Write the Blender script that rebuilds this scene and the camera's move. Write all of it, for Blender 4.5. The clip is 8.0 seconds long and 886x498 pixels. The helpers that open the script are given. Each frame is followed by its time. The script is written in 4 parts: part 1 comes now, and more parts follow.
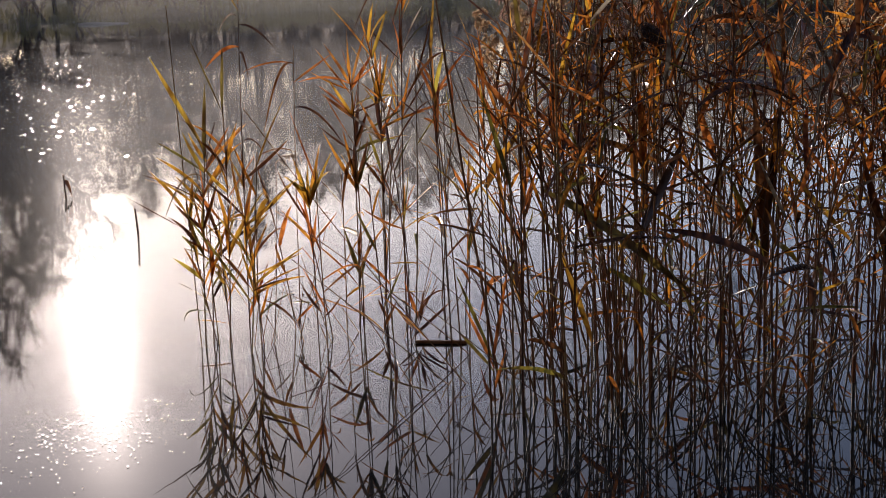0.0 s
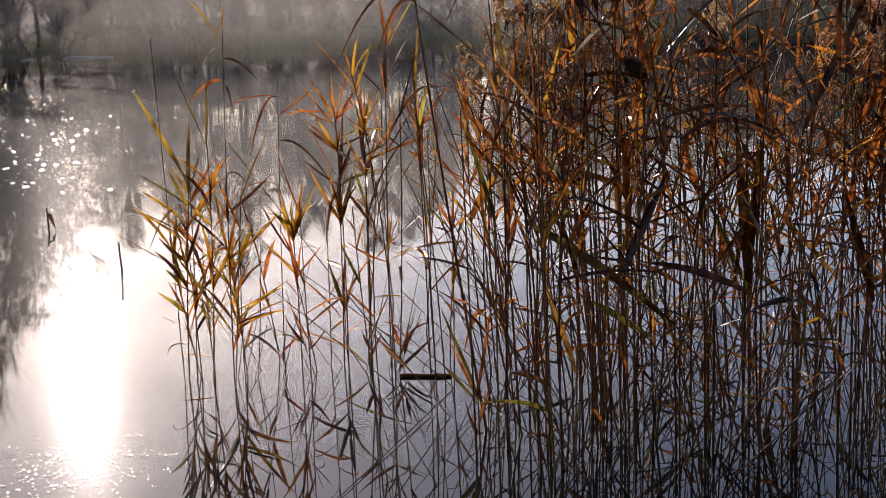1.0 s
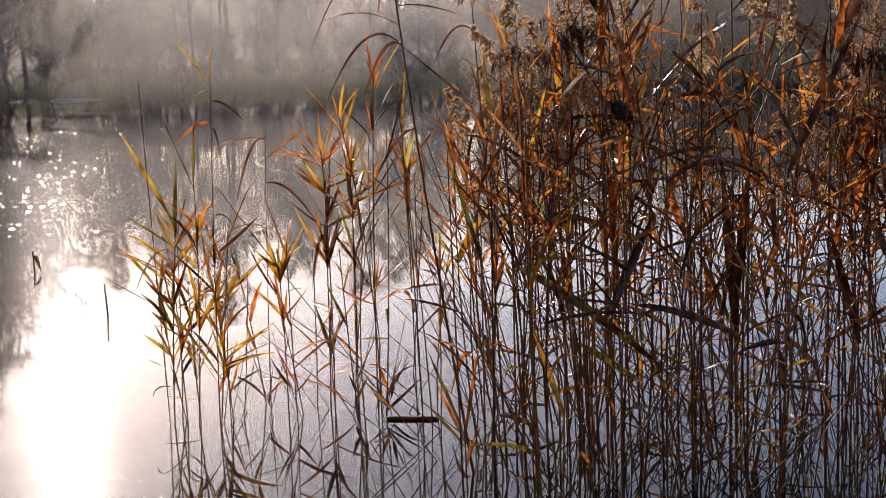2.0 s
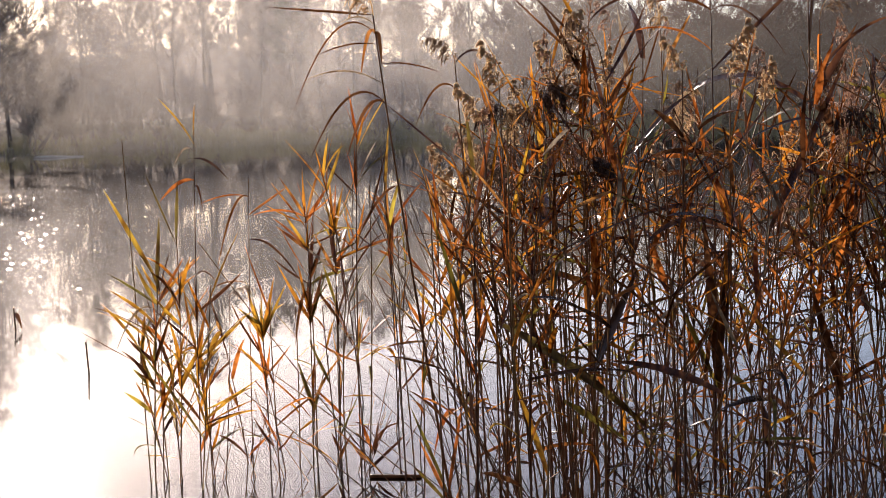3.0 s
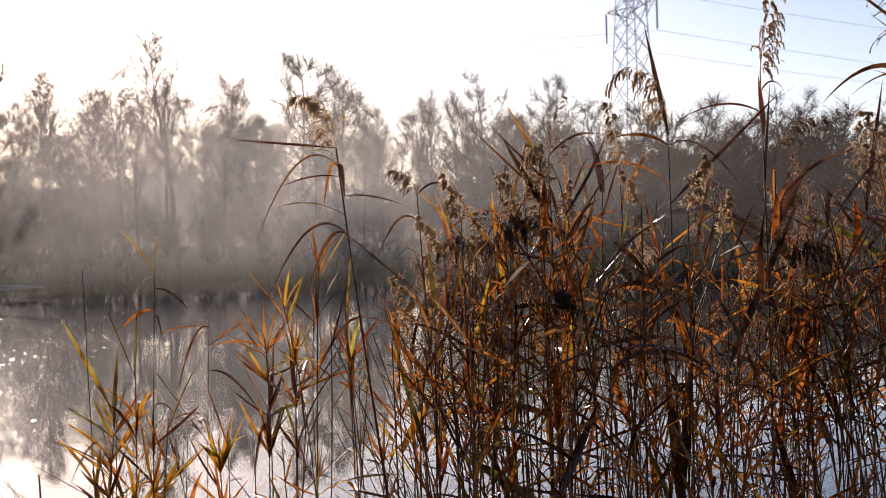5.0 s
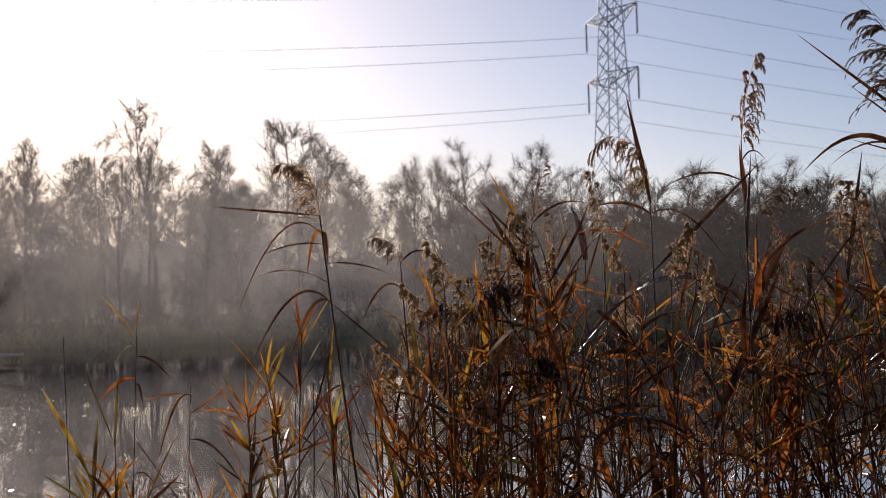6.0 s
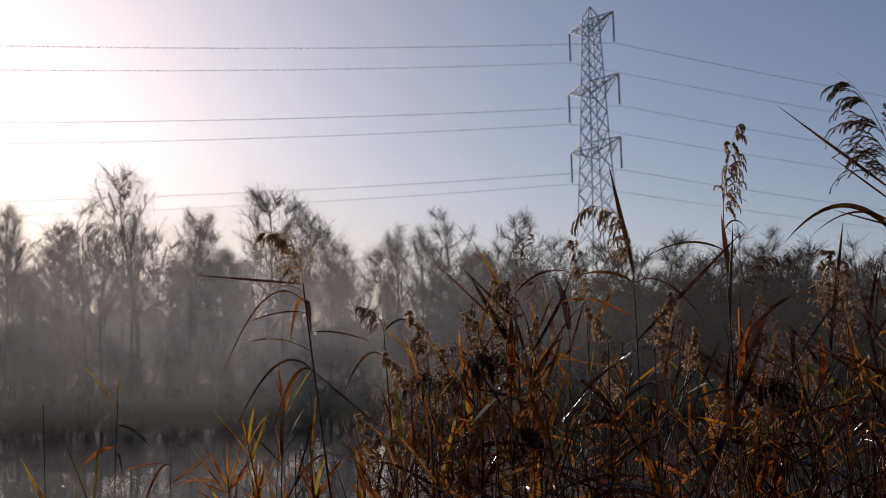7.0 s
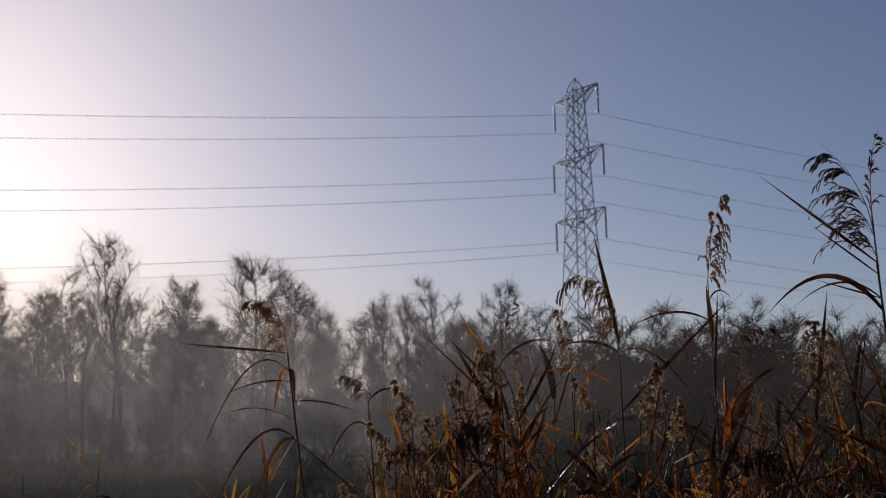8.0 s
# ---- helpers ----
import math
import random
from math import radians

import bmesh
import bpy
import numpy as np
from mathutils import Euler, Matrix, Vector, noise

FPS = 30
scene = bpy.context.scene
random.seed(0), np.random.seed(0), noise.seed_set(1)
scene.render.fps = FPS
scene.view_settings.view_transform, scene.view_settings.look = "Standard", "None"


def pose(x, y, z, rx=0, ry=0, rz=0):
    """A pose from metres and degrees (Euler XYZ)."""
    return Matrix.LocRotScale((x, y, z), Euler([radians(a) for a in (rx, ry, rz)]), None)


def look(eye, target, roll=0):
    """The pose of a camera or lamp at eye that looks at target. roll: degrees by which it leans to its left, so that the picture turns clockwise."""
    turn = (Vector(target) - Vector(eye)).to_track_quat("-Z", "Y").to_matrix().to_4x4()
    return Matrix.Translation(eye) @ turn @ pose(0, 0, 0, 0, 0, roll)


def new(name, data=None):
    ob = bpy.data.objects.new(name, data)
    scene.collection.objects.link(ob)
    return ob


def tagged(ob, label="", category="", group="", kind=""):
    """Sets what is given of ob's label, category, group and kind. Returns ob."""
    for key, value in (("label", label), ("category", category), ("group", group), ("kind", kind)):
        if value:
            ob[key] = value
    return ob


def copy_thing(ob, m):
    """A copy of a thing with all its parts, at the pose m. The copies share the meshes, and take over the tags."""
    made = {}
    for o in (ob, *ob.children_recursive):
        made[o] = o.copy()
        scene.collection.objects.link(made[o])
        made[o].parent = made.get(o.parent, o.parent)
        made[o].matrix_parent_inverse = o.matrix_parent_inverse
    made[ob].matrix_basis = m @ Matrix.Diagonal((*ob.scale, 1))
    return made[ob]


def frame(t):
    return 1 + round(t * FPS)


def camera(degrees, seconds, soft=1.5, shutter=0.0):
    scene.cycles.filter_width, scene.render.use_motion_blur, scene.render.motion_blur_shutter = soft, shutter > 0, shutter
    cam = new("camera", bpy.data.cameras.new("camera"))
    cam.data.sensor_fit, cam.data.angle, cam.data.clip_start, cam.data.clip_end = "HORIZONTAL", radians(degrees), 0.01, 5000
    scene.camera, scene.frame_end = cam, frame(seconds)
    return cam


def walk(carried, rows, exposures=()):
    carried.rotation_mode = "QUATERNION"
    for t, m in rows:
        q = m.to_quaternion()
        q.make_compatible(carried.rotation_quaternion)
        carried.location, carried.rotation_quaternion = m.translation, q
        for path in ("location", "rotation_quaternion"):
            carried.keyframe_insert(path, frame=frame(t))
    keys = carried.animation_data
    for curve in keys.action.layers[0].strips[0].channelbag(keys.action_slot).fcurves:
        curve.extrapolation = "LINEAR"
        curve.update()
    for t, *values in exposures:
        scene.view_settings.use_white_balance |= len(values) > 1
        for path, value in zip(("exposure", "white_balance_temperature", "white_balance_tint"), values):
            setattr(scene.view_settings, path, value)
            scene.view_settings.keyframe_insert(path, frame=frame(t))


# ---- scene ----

# ---------------------------------------------------------------- camera
EYE = 1.15
cam = camera(37.65, 8.0, soft=0.9)
cam.data.dof.use_dof = True           # focused on the reeds; the far bank lies soft behind them
cam.data.dof.focus_distance = 3.6
cam.data.dof.aperture_fstop = 10.5
TURNS = [
    (0.0, 78.247, 2.103, -0.437),
    (0.5, 78.942, 2.077, -0.841),
    (1.0, 79.684, 2.029, -1.126),
    (1.5, 80.509, 1.974, -1.408),
    (3.0, 84.002, 1.881, -2.430),
    (3.5, 85.367, 1.824, -2.923),
    (4.0, 86.789, 1.728, -3.340),
    (4.5, 88.268, 1.647, -3.733),
    (6.0, 92.706, 1.541, -4.840),
    (6.5, 94.227, 1.470, -5.216),
    (7.0, 95.718, 1.471, -5.570),
    (7.5, 97.269, 1.395, -5.952),
    (8.0, 98.745, 1.354, -6.241),
]
EXPOSURES = [(0.0, 0.18, 6400, 22), (1.5, 0.4, 6500, 23), (3.0, 0.75, 6850, 24), (3.5, 0.72, 6850, 24), (4.5, 0.44, 6650, 24), (6.0, -0.52, 6450, 23), (7.0, -1.17, 6120, 22), (8.0, -1.42, 5950, 22)]
walk(cam, [(t, pose(0, 0, EYE, rx, ry, rz)) for t, rx, ry, rz in TURNS], EXPOSURES)

# ---------------------------------------------------------------- light
SUN_AZ, SUN_EL = -15.4, 15.5          # degrees to the right of straight ahead, degrees up
world = bpy.data.worlds.new("world")
scene.world = world
world.use_nodes = True
wn = world.node_tree.nodes
sky = wn.new("ShaderNodeTexSky")
sky.sky_type = "NISHITA"
sky.sun_disc = False
sky.sun_elevation = radians(SUN_EL)
sky.sun_rotation = radians(SUN_AZ)
sky.altitude = 20
sky.air_density, sky.dust_density, sky.ozone_density = 0.8, 0.65, 1.4
wn["Background"].inputs[1].default_value = 0.125
world.node_tree.links.new(sky.outputs[0], wn["Background"].inputs[0])

sun = new("sun", bpy.data.lights.new("sun", "SUN"))
sun.data.energy, sun.data.angle, sun.data.color = 3.8, radians(0.53), (1.0, 0.90, 0.76)
sun_dir = Vector((math.sin(radians(SUN_AZ)) * math.cos(radians(SUN_EL)),
                  math.cos(radians(SUN_AZ)) * math.cos(radians(SUN_EL)), math.sin(radians(SUN_EL))))
sun.matrix_world = look(sun_dir * 50, (0, 0, 0))


# ---------------------------------------------------------------- materials
def material(name):
    m = bpy.data.materials.new(name)
    m.use_nodes = True
    n, l = m.node_tree.nodes, m.node_tree.links
    return m, n, l, n["Principled BSDF"], n["Material Output"]


def noise_node(n, l, scale, detail=4.0, coord="Object", stretch=None):
    tc = n.new("ShaderNodeTexCoord")
    no = n.new("ShaderNodeTexNoise")
    no.inputs["Scale"].default_value, no.inputs["Detail"].default_value = scale, detail
    if stretch:
        mp = n.new("ShaderNodeMapping")
        mp.inputs["Scale"].default_value = stretch
        l.new(tc.outputs[coord], mp.inputs[0])
        l.new(mp.outputs[0], no.inputs["Vector"])
    else:
        l.new(tc.outputs[coord], no.inputs["Vector"])
    return no


def ramp_node(n, l, src, stops):
    r = n.new("ShaderNodeValToRGB")
    e = r.color_ramp.elements
    while len(e) < len(stops):
        e.new(0.5)
    for el, (p, c) in zip(e, stops):
        el.position, el.color = p, (*c, 1)
    l.new(src, r.inputs[0])
    return r


def bump_node(n, l, src, strength, distance):
    b = n.new("ShaderNodeBump")
    b.inputs["Strength"].default_value, b.inputs["Distance"].default_value = strength, distance
    l.new(src, b.inputs["Height"])
    return b


def mix_rgb(n, l, fac, a, b, blend="MIX"):
    m = n.new("ShaderNodeMix")
    m.data_type, m.blend_type = "RGBA", blend
    for sock, v in ((m.inputs["Factor"], fac), (m.inputs["A"], a), (m.inputs["B"], b)):
        if isinstance(v, (int, float)):
            sock.default_value = v
        elif isinstance(v, tuple):
            sock.default_value = (*v, 1)
        else:
            l.new(v, sock)
    return m.outputs["Result"]


def leaf_material(name, stops, through_share, rough=0.32, glow=1.1):
    """A thin dry leaf: colour from piece to piece, mottled along the blade, light passing through it."""
    m, n, l, p, out = material(name)
    info = n.new("ShaderNodeObjectInfo")
    base = ramp_node(n, l, info.outputs["Random"], stops).outputs[0]
    mottle = noise_node(n, l, 28, 5, stretch=(1, 1, 0.35))
    spots = ramp_node(n, l, mottle.outputs["Fac"], [(0.38, (0.20, 0.11, 0.07)), (0.60, (1, 1, 1))]).outputs[0]
    col = mix_rgb(n, l, 0.9, base, spots, "MULTIPLY")
    fine = noise_node(n, l, 260, 2, stretch=(1, 1, 0.08))
    b = bump_node(n, l, fine.outputs["Fac"], 0.35, 0.002)
    l.new(col, p.inputs["Base Color"])
    l.new(b.outputs[0], p.inputs["Normal"])
    p.inputs["Roughness"].default_value = rough
    p.inputs["Specular IOR Level"].default_value = 0.5
    tr = n.new("ShaderNodeBsdfTranslucent")
    l.new(mix_rgb(n, l, 1.0, col, (glow, glow, glow), "MULTIPLY"), tr.inputs[0])
    mx = n.new("ShaderNodeMixShader")
    mx.inputs[0].default_value = through_share
    l.new(p.outputs[0], mx.inputs[1])
    l.new(tr.outputs[0], mx.inputs[2])
    l.new(mx.outputs[0], out.inputs[0])
    return m


M_GOLD = leaf_material("leaf_gold", [(0.0, (0.62, 0.36, 0.04)), (0.35, (0.72, 0.40, 0.04)), (0.7, (0.72, 0.27, 0.025)), (1.0, (0.50, 0.42, 0.06))], 0.55)
M_AMBER = leaf_material("leaf_amber", [(0.0, (0.55, 0.20, 0.02)), (0.5, (0.66, 0.28, 0.03)), (1.0, (0.45, 0.16, 0.03))], 0.6, 0.26, 1.2)
M_RUST = leaf_material("leaf_rust", [(0.0, (0.42, 0.125, 0.025)), (0.4, (0.60, 0.20, 0.038)), (0.75, (0.31, 0.10, 0.025)), (1.0, (0.55, 0.26, 0.06))], 0.68, 0.26, 1.15)
M_OLIVE = leaf_material("leaf_olive", [(0.0, (0.22, 0.19, 0.03)), (0.5, (0.32, 0.26, 0.04)), (1.0, (0.17, 0.12, 0.03))], 0.5)
M_BROWN = leaf_material("leaf_brown", [(0.0, (0.12, 0.050, 0.020)), (0.5, (0.20, 0.08, 0.028)), (1.0, (0.06, 0.03, 0.017))], 0.4, 0.24)
M_STRAW = leaf_material("leaf_straw", [(0.0, (0.42, 0.34, 0.22)), (0.6, (0.5, 0.42, 0.3)), (1.0, (0.36, 0.26, 0.14))], 0.4, 0.45)


def plume_material(name, stops, through_share):
    """Chaffy seed heads: every husk has a tone of its own."""
    m, n, l, p, out = material(name)
    geo = n.new("ShaderNodeNewGeometry")
    col = ramp_node(n, l, geo.outputs["Random Per Island"], stops).outputs[0]
    l.new(col, p.inputs["Base Color"])
    p.inputs["Roughness"].default_value = 0.45
    tr = n.new("ShaderNodeBsdfTranslucent")
    l.new(col, tr.inputs[0])
    mx = n.new("ShaderNodeMixShader")
    mx.inputs[0].default_value = through_share
    l.new(p.outputs[0], mx.inputs[1])
    l.new(tr.outputs[0], mx.inputs[2])
    l.new(mx.outputs[0], out.inputs[0])
    return m


M_PLUME = plume_material("plume", [(0.0, (0.06, 0.026, 0.014)), (0.4, (0.17, 0.09, 0.045)), (0.75, (0.34, 0.21, 0.11)), (1.0, (0.60, 0.42, 0.25))], 0.45)
M_PLUME_DARK = plume_material("plume_dark", [(0.0, (0.03, 0.014, 0.008)), (0.6, (0.08, 0.038, 0.02)), (1.0, (0.20, 0.11, 0.06))], 0.3)
M_PLUME_PALE = plume_material("plume_pale", [(0.0, (0.18, 0.10, 0.05)), (0.15, (0.46, 0.31, 0.17)), (0.4, (0.76, 0.56, 0.33)), (1.0, (0.88, 0.72, 0.48))], 0.8)
M_PLUME_GOLD = plume_material("plume_gold", [(0.0, (0.20, 0.11, 0.055)), (0.3, (0.46, 0.30, 0.16)), (0.65, (0.72, 0.53, 0.31)), (1.0, (0.88, 0.73, 0.50))], 0.8)
M_PLUME_ROSE = plume_material("plume_rose", [(0.0, (0.09, 0.04, 0.025)), (0.4, (0.30, 0.16, 0.10)), (0.7, (0.55, 0.34, 0.22)), (1.0, (0.80, 0.60, 0.45))], 0.65)


def stem_material():
    m, n, l, p, out = material("stem")
    info = n.new("ShaderNodeObjectInfo")
    base = ramp_node(n, l, info.outputs["Random"], [(0.0, (0.20, 0.075, 0.025)), (0.35, (0.30, 0.13, 0.035)), (0.7, (0.11, 0.042, 0.018)), (1.0, (0.40, 0.22, 0.07))]).outputs[0]
    blot = noise_node(n, l, 22, 4, stretch=(1, 1, 0.4))
    spots = ramp_node(n, l, blot.outputs["Fac"], [(0.38, (0.45, 0.36, 0.3)), (0.6, (1, 1, 1))]).outputs[0]
    l.new(mix_rgb(n, l, 0.8, base, spots, "MULTIPLY"), p.inputs["Base Color"])
    fine = noise_node(n, l, 400, 2, stretch=(1, 1, 0.05))
    l.new(bump_node(n, l, fine.outputs["Fac"], 0.3, 0.001).outputs[0], p.inputs["Normal"])
    p.inputs["Roughness"].default_value = 0.5
    p.inputs["Specular IOR Level"].default_value = 0.35
    return m


M_STEM = stem_material()


def water_material():
    m, n, l, p, out = material("pond_water")
    l.new(ramp_node(n, l, noise_node(n, l, 0.5, 3).outputs["Fac"], [(0.3, (0.010, 0.012, 0.012)), (0.7, (0.018, 0.019, 0.018))]).outputs[0], p.inputs["Base Color"])
    broad = noise_node(n, l, 1.1, 1, stretch=(0.55, 1.5, 1))
    fine = noise_node(n, l, 7.0, 1, stretch=(0.5, 1.6, 1))
    b1 = bump_node(n, l, broad.outputs["Fac"], 1.0, 0.0011)
    b2 = bump_node(n, l, fine.outputs["Fac"], 1.0, 0.00009)
    l.new(b1.outputs[0], b2.inputs["Normal"])
    p.inputs["IOR"].default_value = 1.333
    p.inputs["Roughness"].default_value = 0.02
    l.new(b2.outputs[0], p.inputs["Normal"])
    # a rough second lobe, mixed in to imitate lens bloom round the sun's glare
    glare_lobe = n.new("ShaderNodeBsdfPrincipled")
    glare_lobe.inputs["Base Color"].default_value = (0.02, 0.02, 0.02, 1)
    glare_lobe.inputs["IOR"].default_value = 1.333
    glare_lobe.inputs["Roughness"].default_value = 0.2
    mx = n.new("ShaderNodeMixShader")
    mx.inputs[0].default_value = 0.016
    l.new(p.outputs[0], mx.inputs[1])
    l.new(glare_lobe.outputs[0], mx.inputs[2])
    l.new(mx.outputs[0], out.inputs[0])
    return m


def ground_material():
    m, n, l, p, out = material("bank_ground")
    big = ramp_node(n, l, noise_node(n, l, 0.12, 5).outputs["Fac"], [(0.35, (0.16, 0.12, 0.075)), (0.5, (0.26, 0.22, 0.11)), (0.68, (0.34, 0.31, 0.15))]).outputs[0]
    small = ramp_node(n, l, noise_node(n, l, 6, 6).outputs["Fac"], [(0.35, (0.5, 0.42, 0.34)), (0.65, (1, 1, 1))]).outputs[0]
    l.new(mix_rgb(n, l, 0.8, big, small, "MULTIPLY"), p.inputs["Base Color"])
    l.new(bump_node(n, l, noise_node(n, l, 14, 6).outputs["Fac"], 0.8, 0.08).outputs[0], p.inputs["Normal"])
    p.inputs["Roughness"].default_value = 0.9
    return m


def wood_material(name, a, b, through_share=0.0):
    """Bark and twigs of the far trees."""
    m, n, l, p, out = material(name)
    info = n.new("ShaderNodeObjectInfo")
    base = ramp_node(n, l, info.outputs["Random"], [(0.0, a), (1.0, b)]).outputs[0]
    spots = ramp_node(n, l, noise_node(n, l, 3, 5).outputs["Fac"], [(0.35, (0.6, 0.55, 0.5)), (0.65, (1.1, 1.1, 1.1))]).outputs[0]
    col = mix_rgb(n, l, 0.8, base, spots, "MULTIPLY")
    l.new(col, p.inputs["Base Color"])
    p.inputs["Roughness"].default_value = 0.85
    if through_share:
        tr = n.new("ShaderNodeBsdfTranslucent")
        l.new(col, tr.inputs[0])
        mx = n.new("ShaderNodeMixShader")
        mx.inputs[0].default_value = through_share
        l.new(p.outputs[0], mx.inputs[1])
        l.new(tr.outputs[0], mx.inputs[2])
        l.new(mx.outputs[0], out.inputs[0])
    return m


M_WATER, M_GROUND = water_material(), ground_material()
M_BIRCH = wood_material("birch_bark", (0.10, 0.083, 0.072), (0.07, 0.056, 0.05))
M_BARK = wood_material("dark_bark", (0.07, 0.05, 0.038), (0.10, 0.076, 0.06))
M_TWIG = wood_material("twigs", (0.105, 0.073, 0.056), (0.13, 0.093, 0.072), 0.5)
M_TWIG_RED = wood_material("red_brown_twigs", (0.085, 0.045, 0.033), (0.11, 0.06, 0.043), 0.35)
M_NEEDLE = wood_material("needles", (0.05, 0.07, 0.035), (0.07, 0.08, 0.04), 0.2)
M_SEDGE = wood_material("sedge", (0.40, 0.33, 0.17), (0.34, 0.32, 0.13), 0.5)


def plain_material(name, colour, rough, metal=0.0, grain=30.0):
    m, n, l, p, out = material(name)
    r = ramp_node(n, l, noise_node(n, l, grain, 5).outputs["Fac"], [(0.3, tuple(c * 0.75 for c in colour)), (0.7, tuple(min(1, c * 1.15) for c in colour))])
    l.new(r.outputs[0], p.inputs["Base Color"])
    p.inputs["Roughness"].default_value, p.inputs["Metallic"].default_value = rough, metal
    return m


def mist_material():
    """Thin drifting mist: it lets most light pass and scatters the rest on through. Thicker to the sunny side, patchy, fading out upwards."""
    m, n, l, p, out = material("mist")
    n.remove(p)
    place = n.new("ShaderNodeNewGeometry")
    xyz = n.new("ShaderNodeSeparateXYZ")
    l.new(place.outputs["Position"], xyz.inputs[0])

    def profile(src, low, high, stops):
        r = n.new("ShaderNodeMapRange")
        r.inputs["From Min"].default_value, r.inputs["From Max"].default_value = low, high
        l.new(src, r.inputs["Value"])
        return ramp_node(n, l, r.outputs[0], [(u, (v, v, v)) for u, v in stops]).outputs[0]

    rise = n.new("ShaderNodeMath")                       # lies lower over the open water than under the trees
    rise.operation = "DIVIDE"
    l.new(xyz.outputs["Z"], rise.inputs[0])
    l.new(xyz.outputs["Y"], rise.inputs[1])
    up = profile(rise.outputs[0], 0, 0.36, [(0.0, 0.0), (0.03, 0.5), (0.08, 0.85), (0.2, 1.0), (0.34, 0.5), (0.44, 0.18), (0.56, 0.0)])
    across = profile(xyz.outputs["X"], -60, 60, [(0.02, 0.0), (0.25, 1.0), (0.49, 1.0), (0.55, 0.4), (0.61, 0.1), (0.9, 0.03), (0.98, 0.0)])
    drift = noise_node(n, l, 0.11, 4, "Object", (1, 1, 1.8))
    patch = ramp_node(n, l, drift.outputs["Fac"], [(0.3, (0.6, 0.6, 0.6)), (0.7, (1.3, 1.3, 1.3))]).outputs[0]
    share = mix_rgb(n, l, 1.0, mix_rgb(n, l, 1.0, up, across, "MULTIPLY"), patch, "MULTIPLY")
    dense = n.new("ShaderNodeMath")
    dense.operation = "MULTIPLY"
    dense.inputs[1].default_value = MIST
    l.new(share, dense.inputs[0])
    tr = n.new("ShaderNodeBsdfTranslucent")
    tr.inputs[0].default_value = (0.95, 0.91, 0.83, 1)
    clear = n.new("ShaderNodeBsdfTransparent")
    mx = n.new("ShaderNodeMixShader")
    l.new(dense.outputs[0], mx.inputs[0])
    l.new(clear.outputs[0], mx.inputs[1])
    l.new(tr.outputs[0], mx.inputs[2])
    l.new(mx.outputs[0], out.inputs[0])
    return m


MIST = 0.15
M_MIST = mist_material()
M_STEEL = plain_material("galvanised_steel", (0.48, 0.49, 0.52), 0.6, 0.3, 2.0)
M_CABLE = plain_material("aluminium_cable", (0.5, 0.5, 0.52), 0.5, 0.3, 1.0)
M_GLASSY = plain_material("insulator_glaze", (0.42, 0.40, 0.40), 0.2, 0.0, 3.0)
M_LOG = plain_material("wet_wood", (0.45, 0.40, 0.33), 0.5, 0.0, 12.0)
# pale and glossy, for the flecks that imitate sun sparkles on the water
M_FLECK = leaf_material("sparkle_fleck", [(0.0, (0.85, 0.80, 0.50)), (1.0, (0.8, 0.75, 0.45))], 0.15, 0.16, 1.1)


# ---------------------------------------------------------------- mesh helpers
def mesh_of(name, verts, faces, mat, smooth=True):
    me = bpy.data.meshes.new(name)
    me.from_pydata([tuple(v) for v in verts], [], faces)
    me.materials.append(mat)
    if smooth:
        me.shade_smooth()
    return me


def part(name, me, parent, label="", m=None):
    ob = new(name, me)
    ob.parent = parent
    if m is not None:
        ob.matrix_basis = m
    if label:
        ob["label"] = label
    return ob


def thing(name, x, y, z, label, category, group="", kind=""):
    ob = new(name)
    ob.empty_display_size = 0.05
    ob.matrix_basis = Matrix.Translation((x, y, z))
    return tagged(ob, label, category, group, kind)


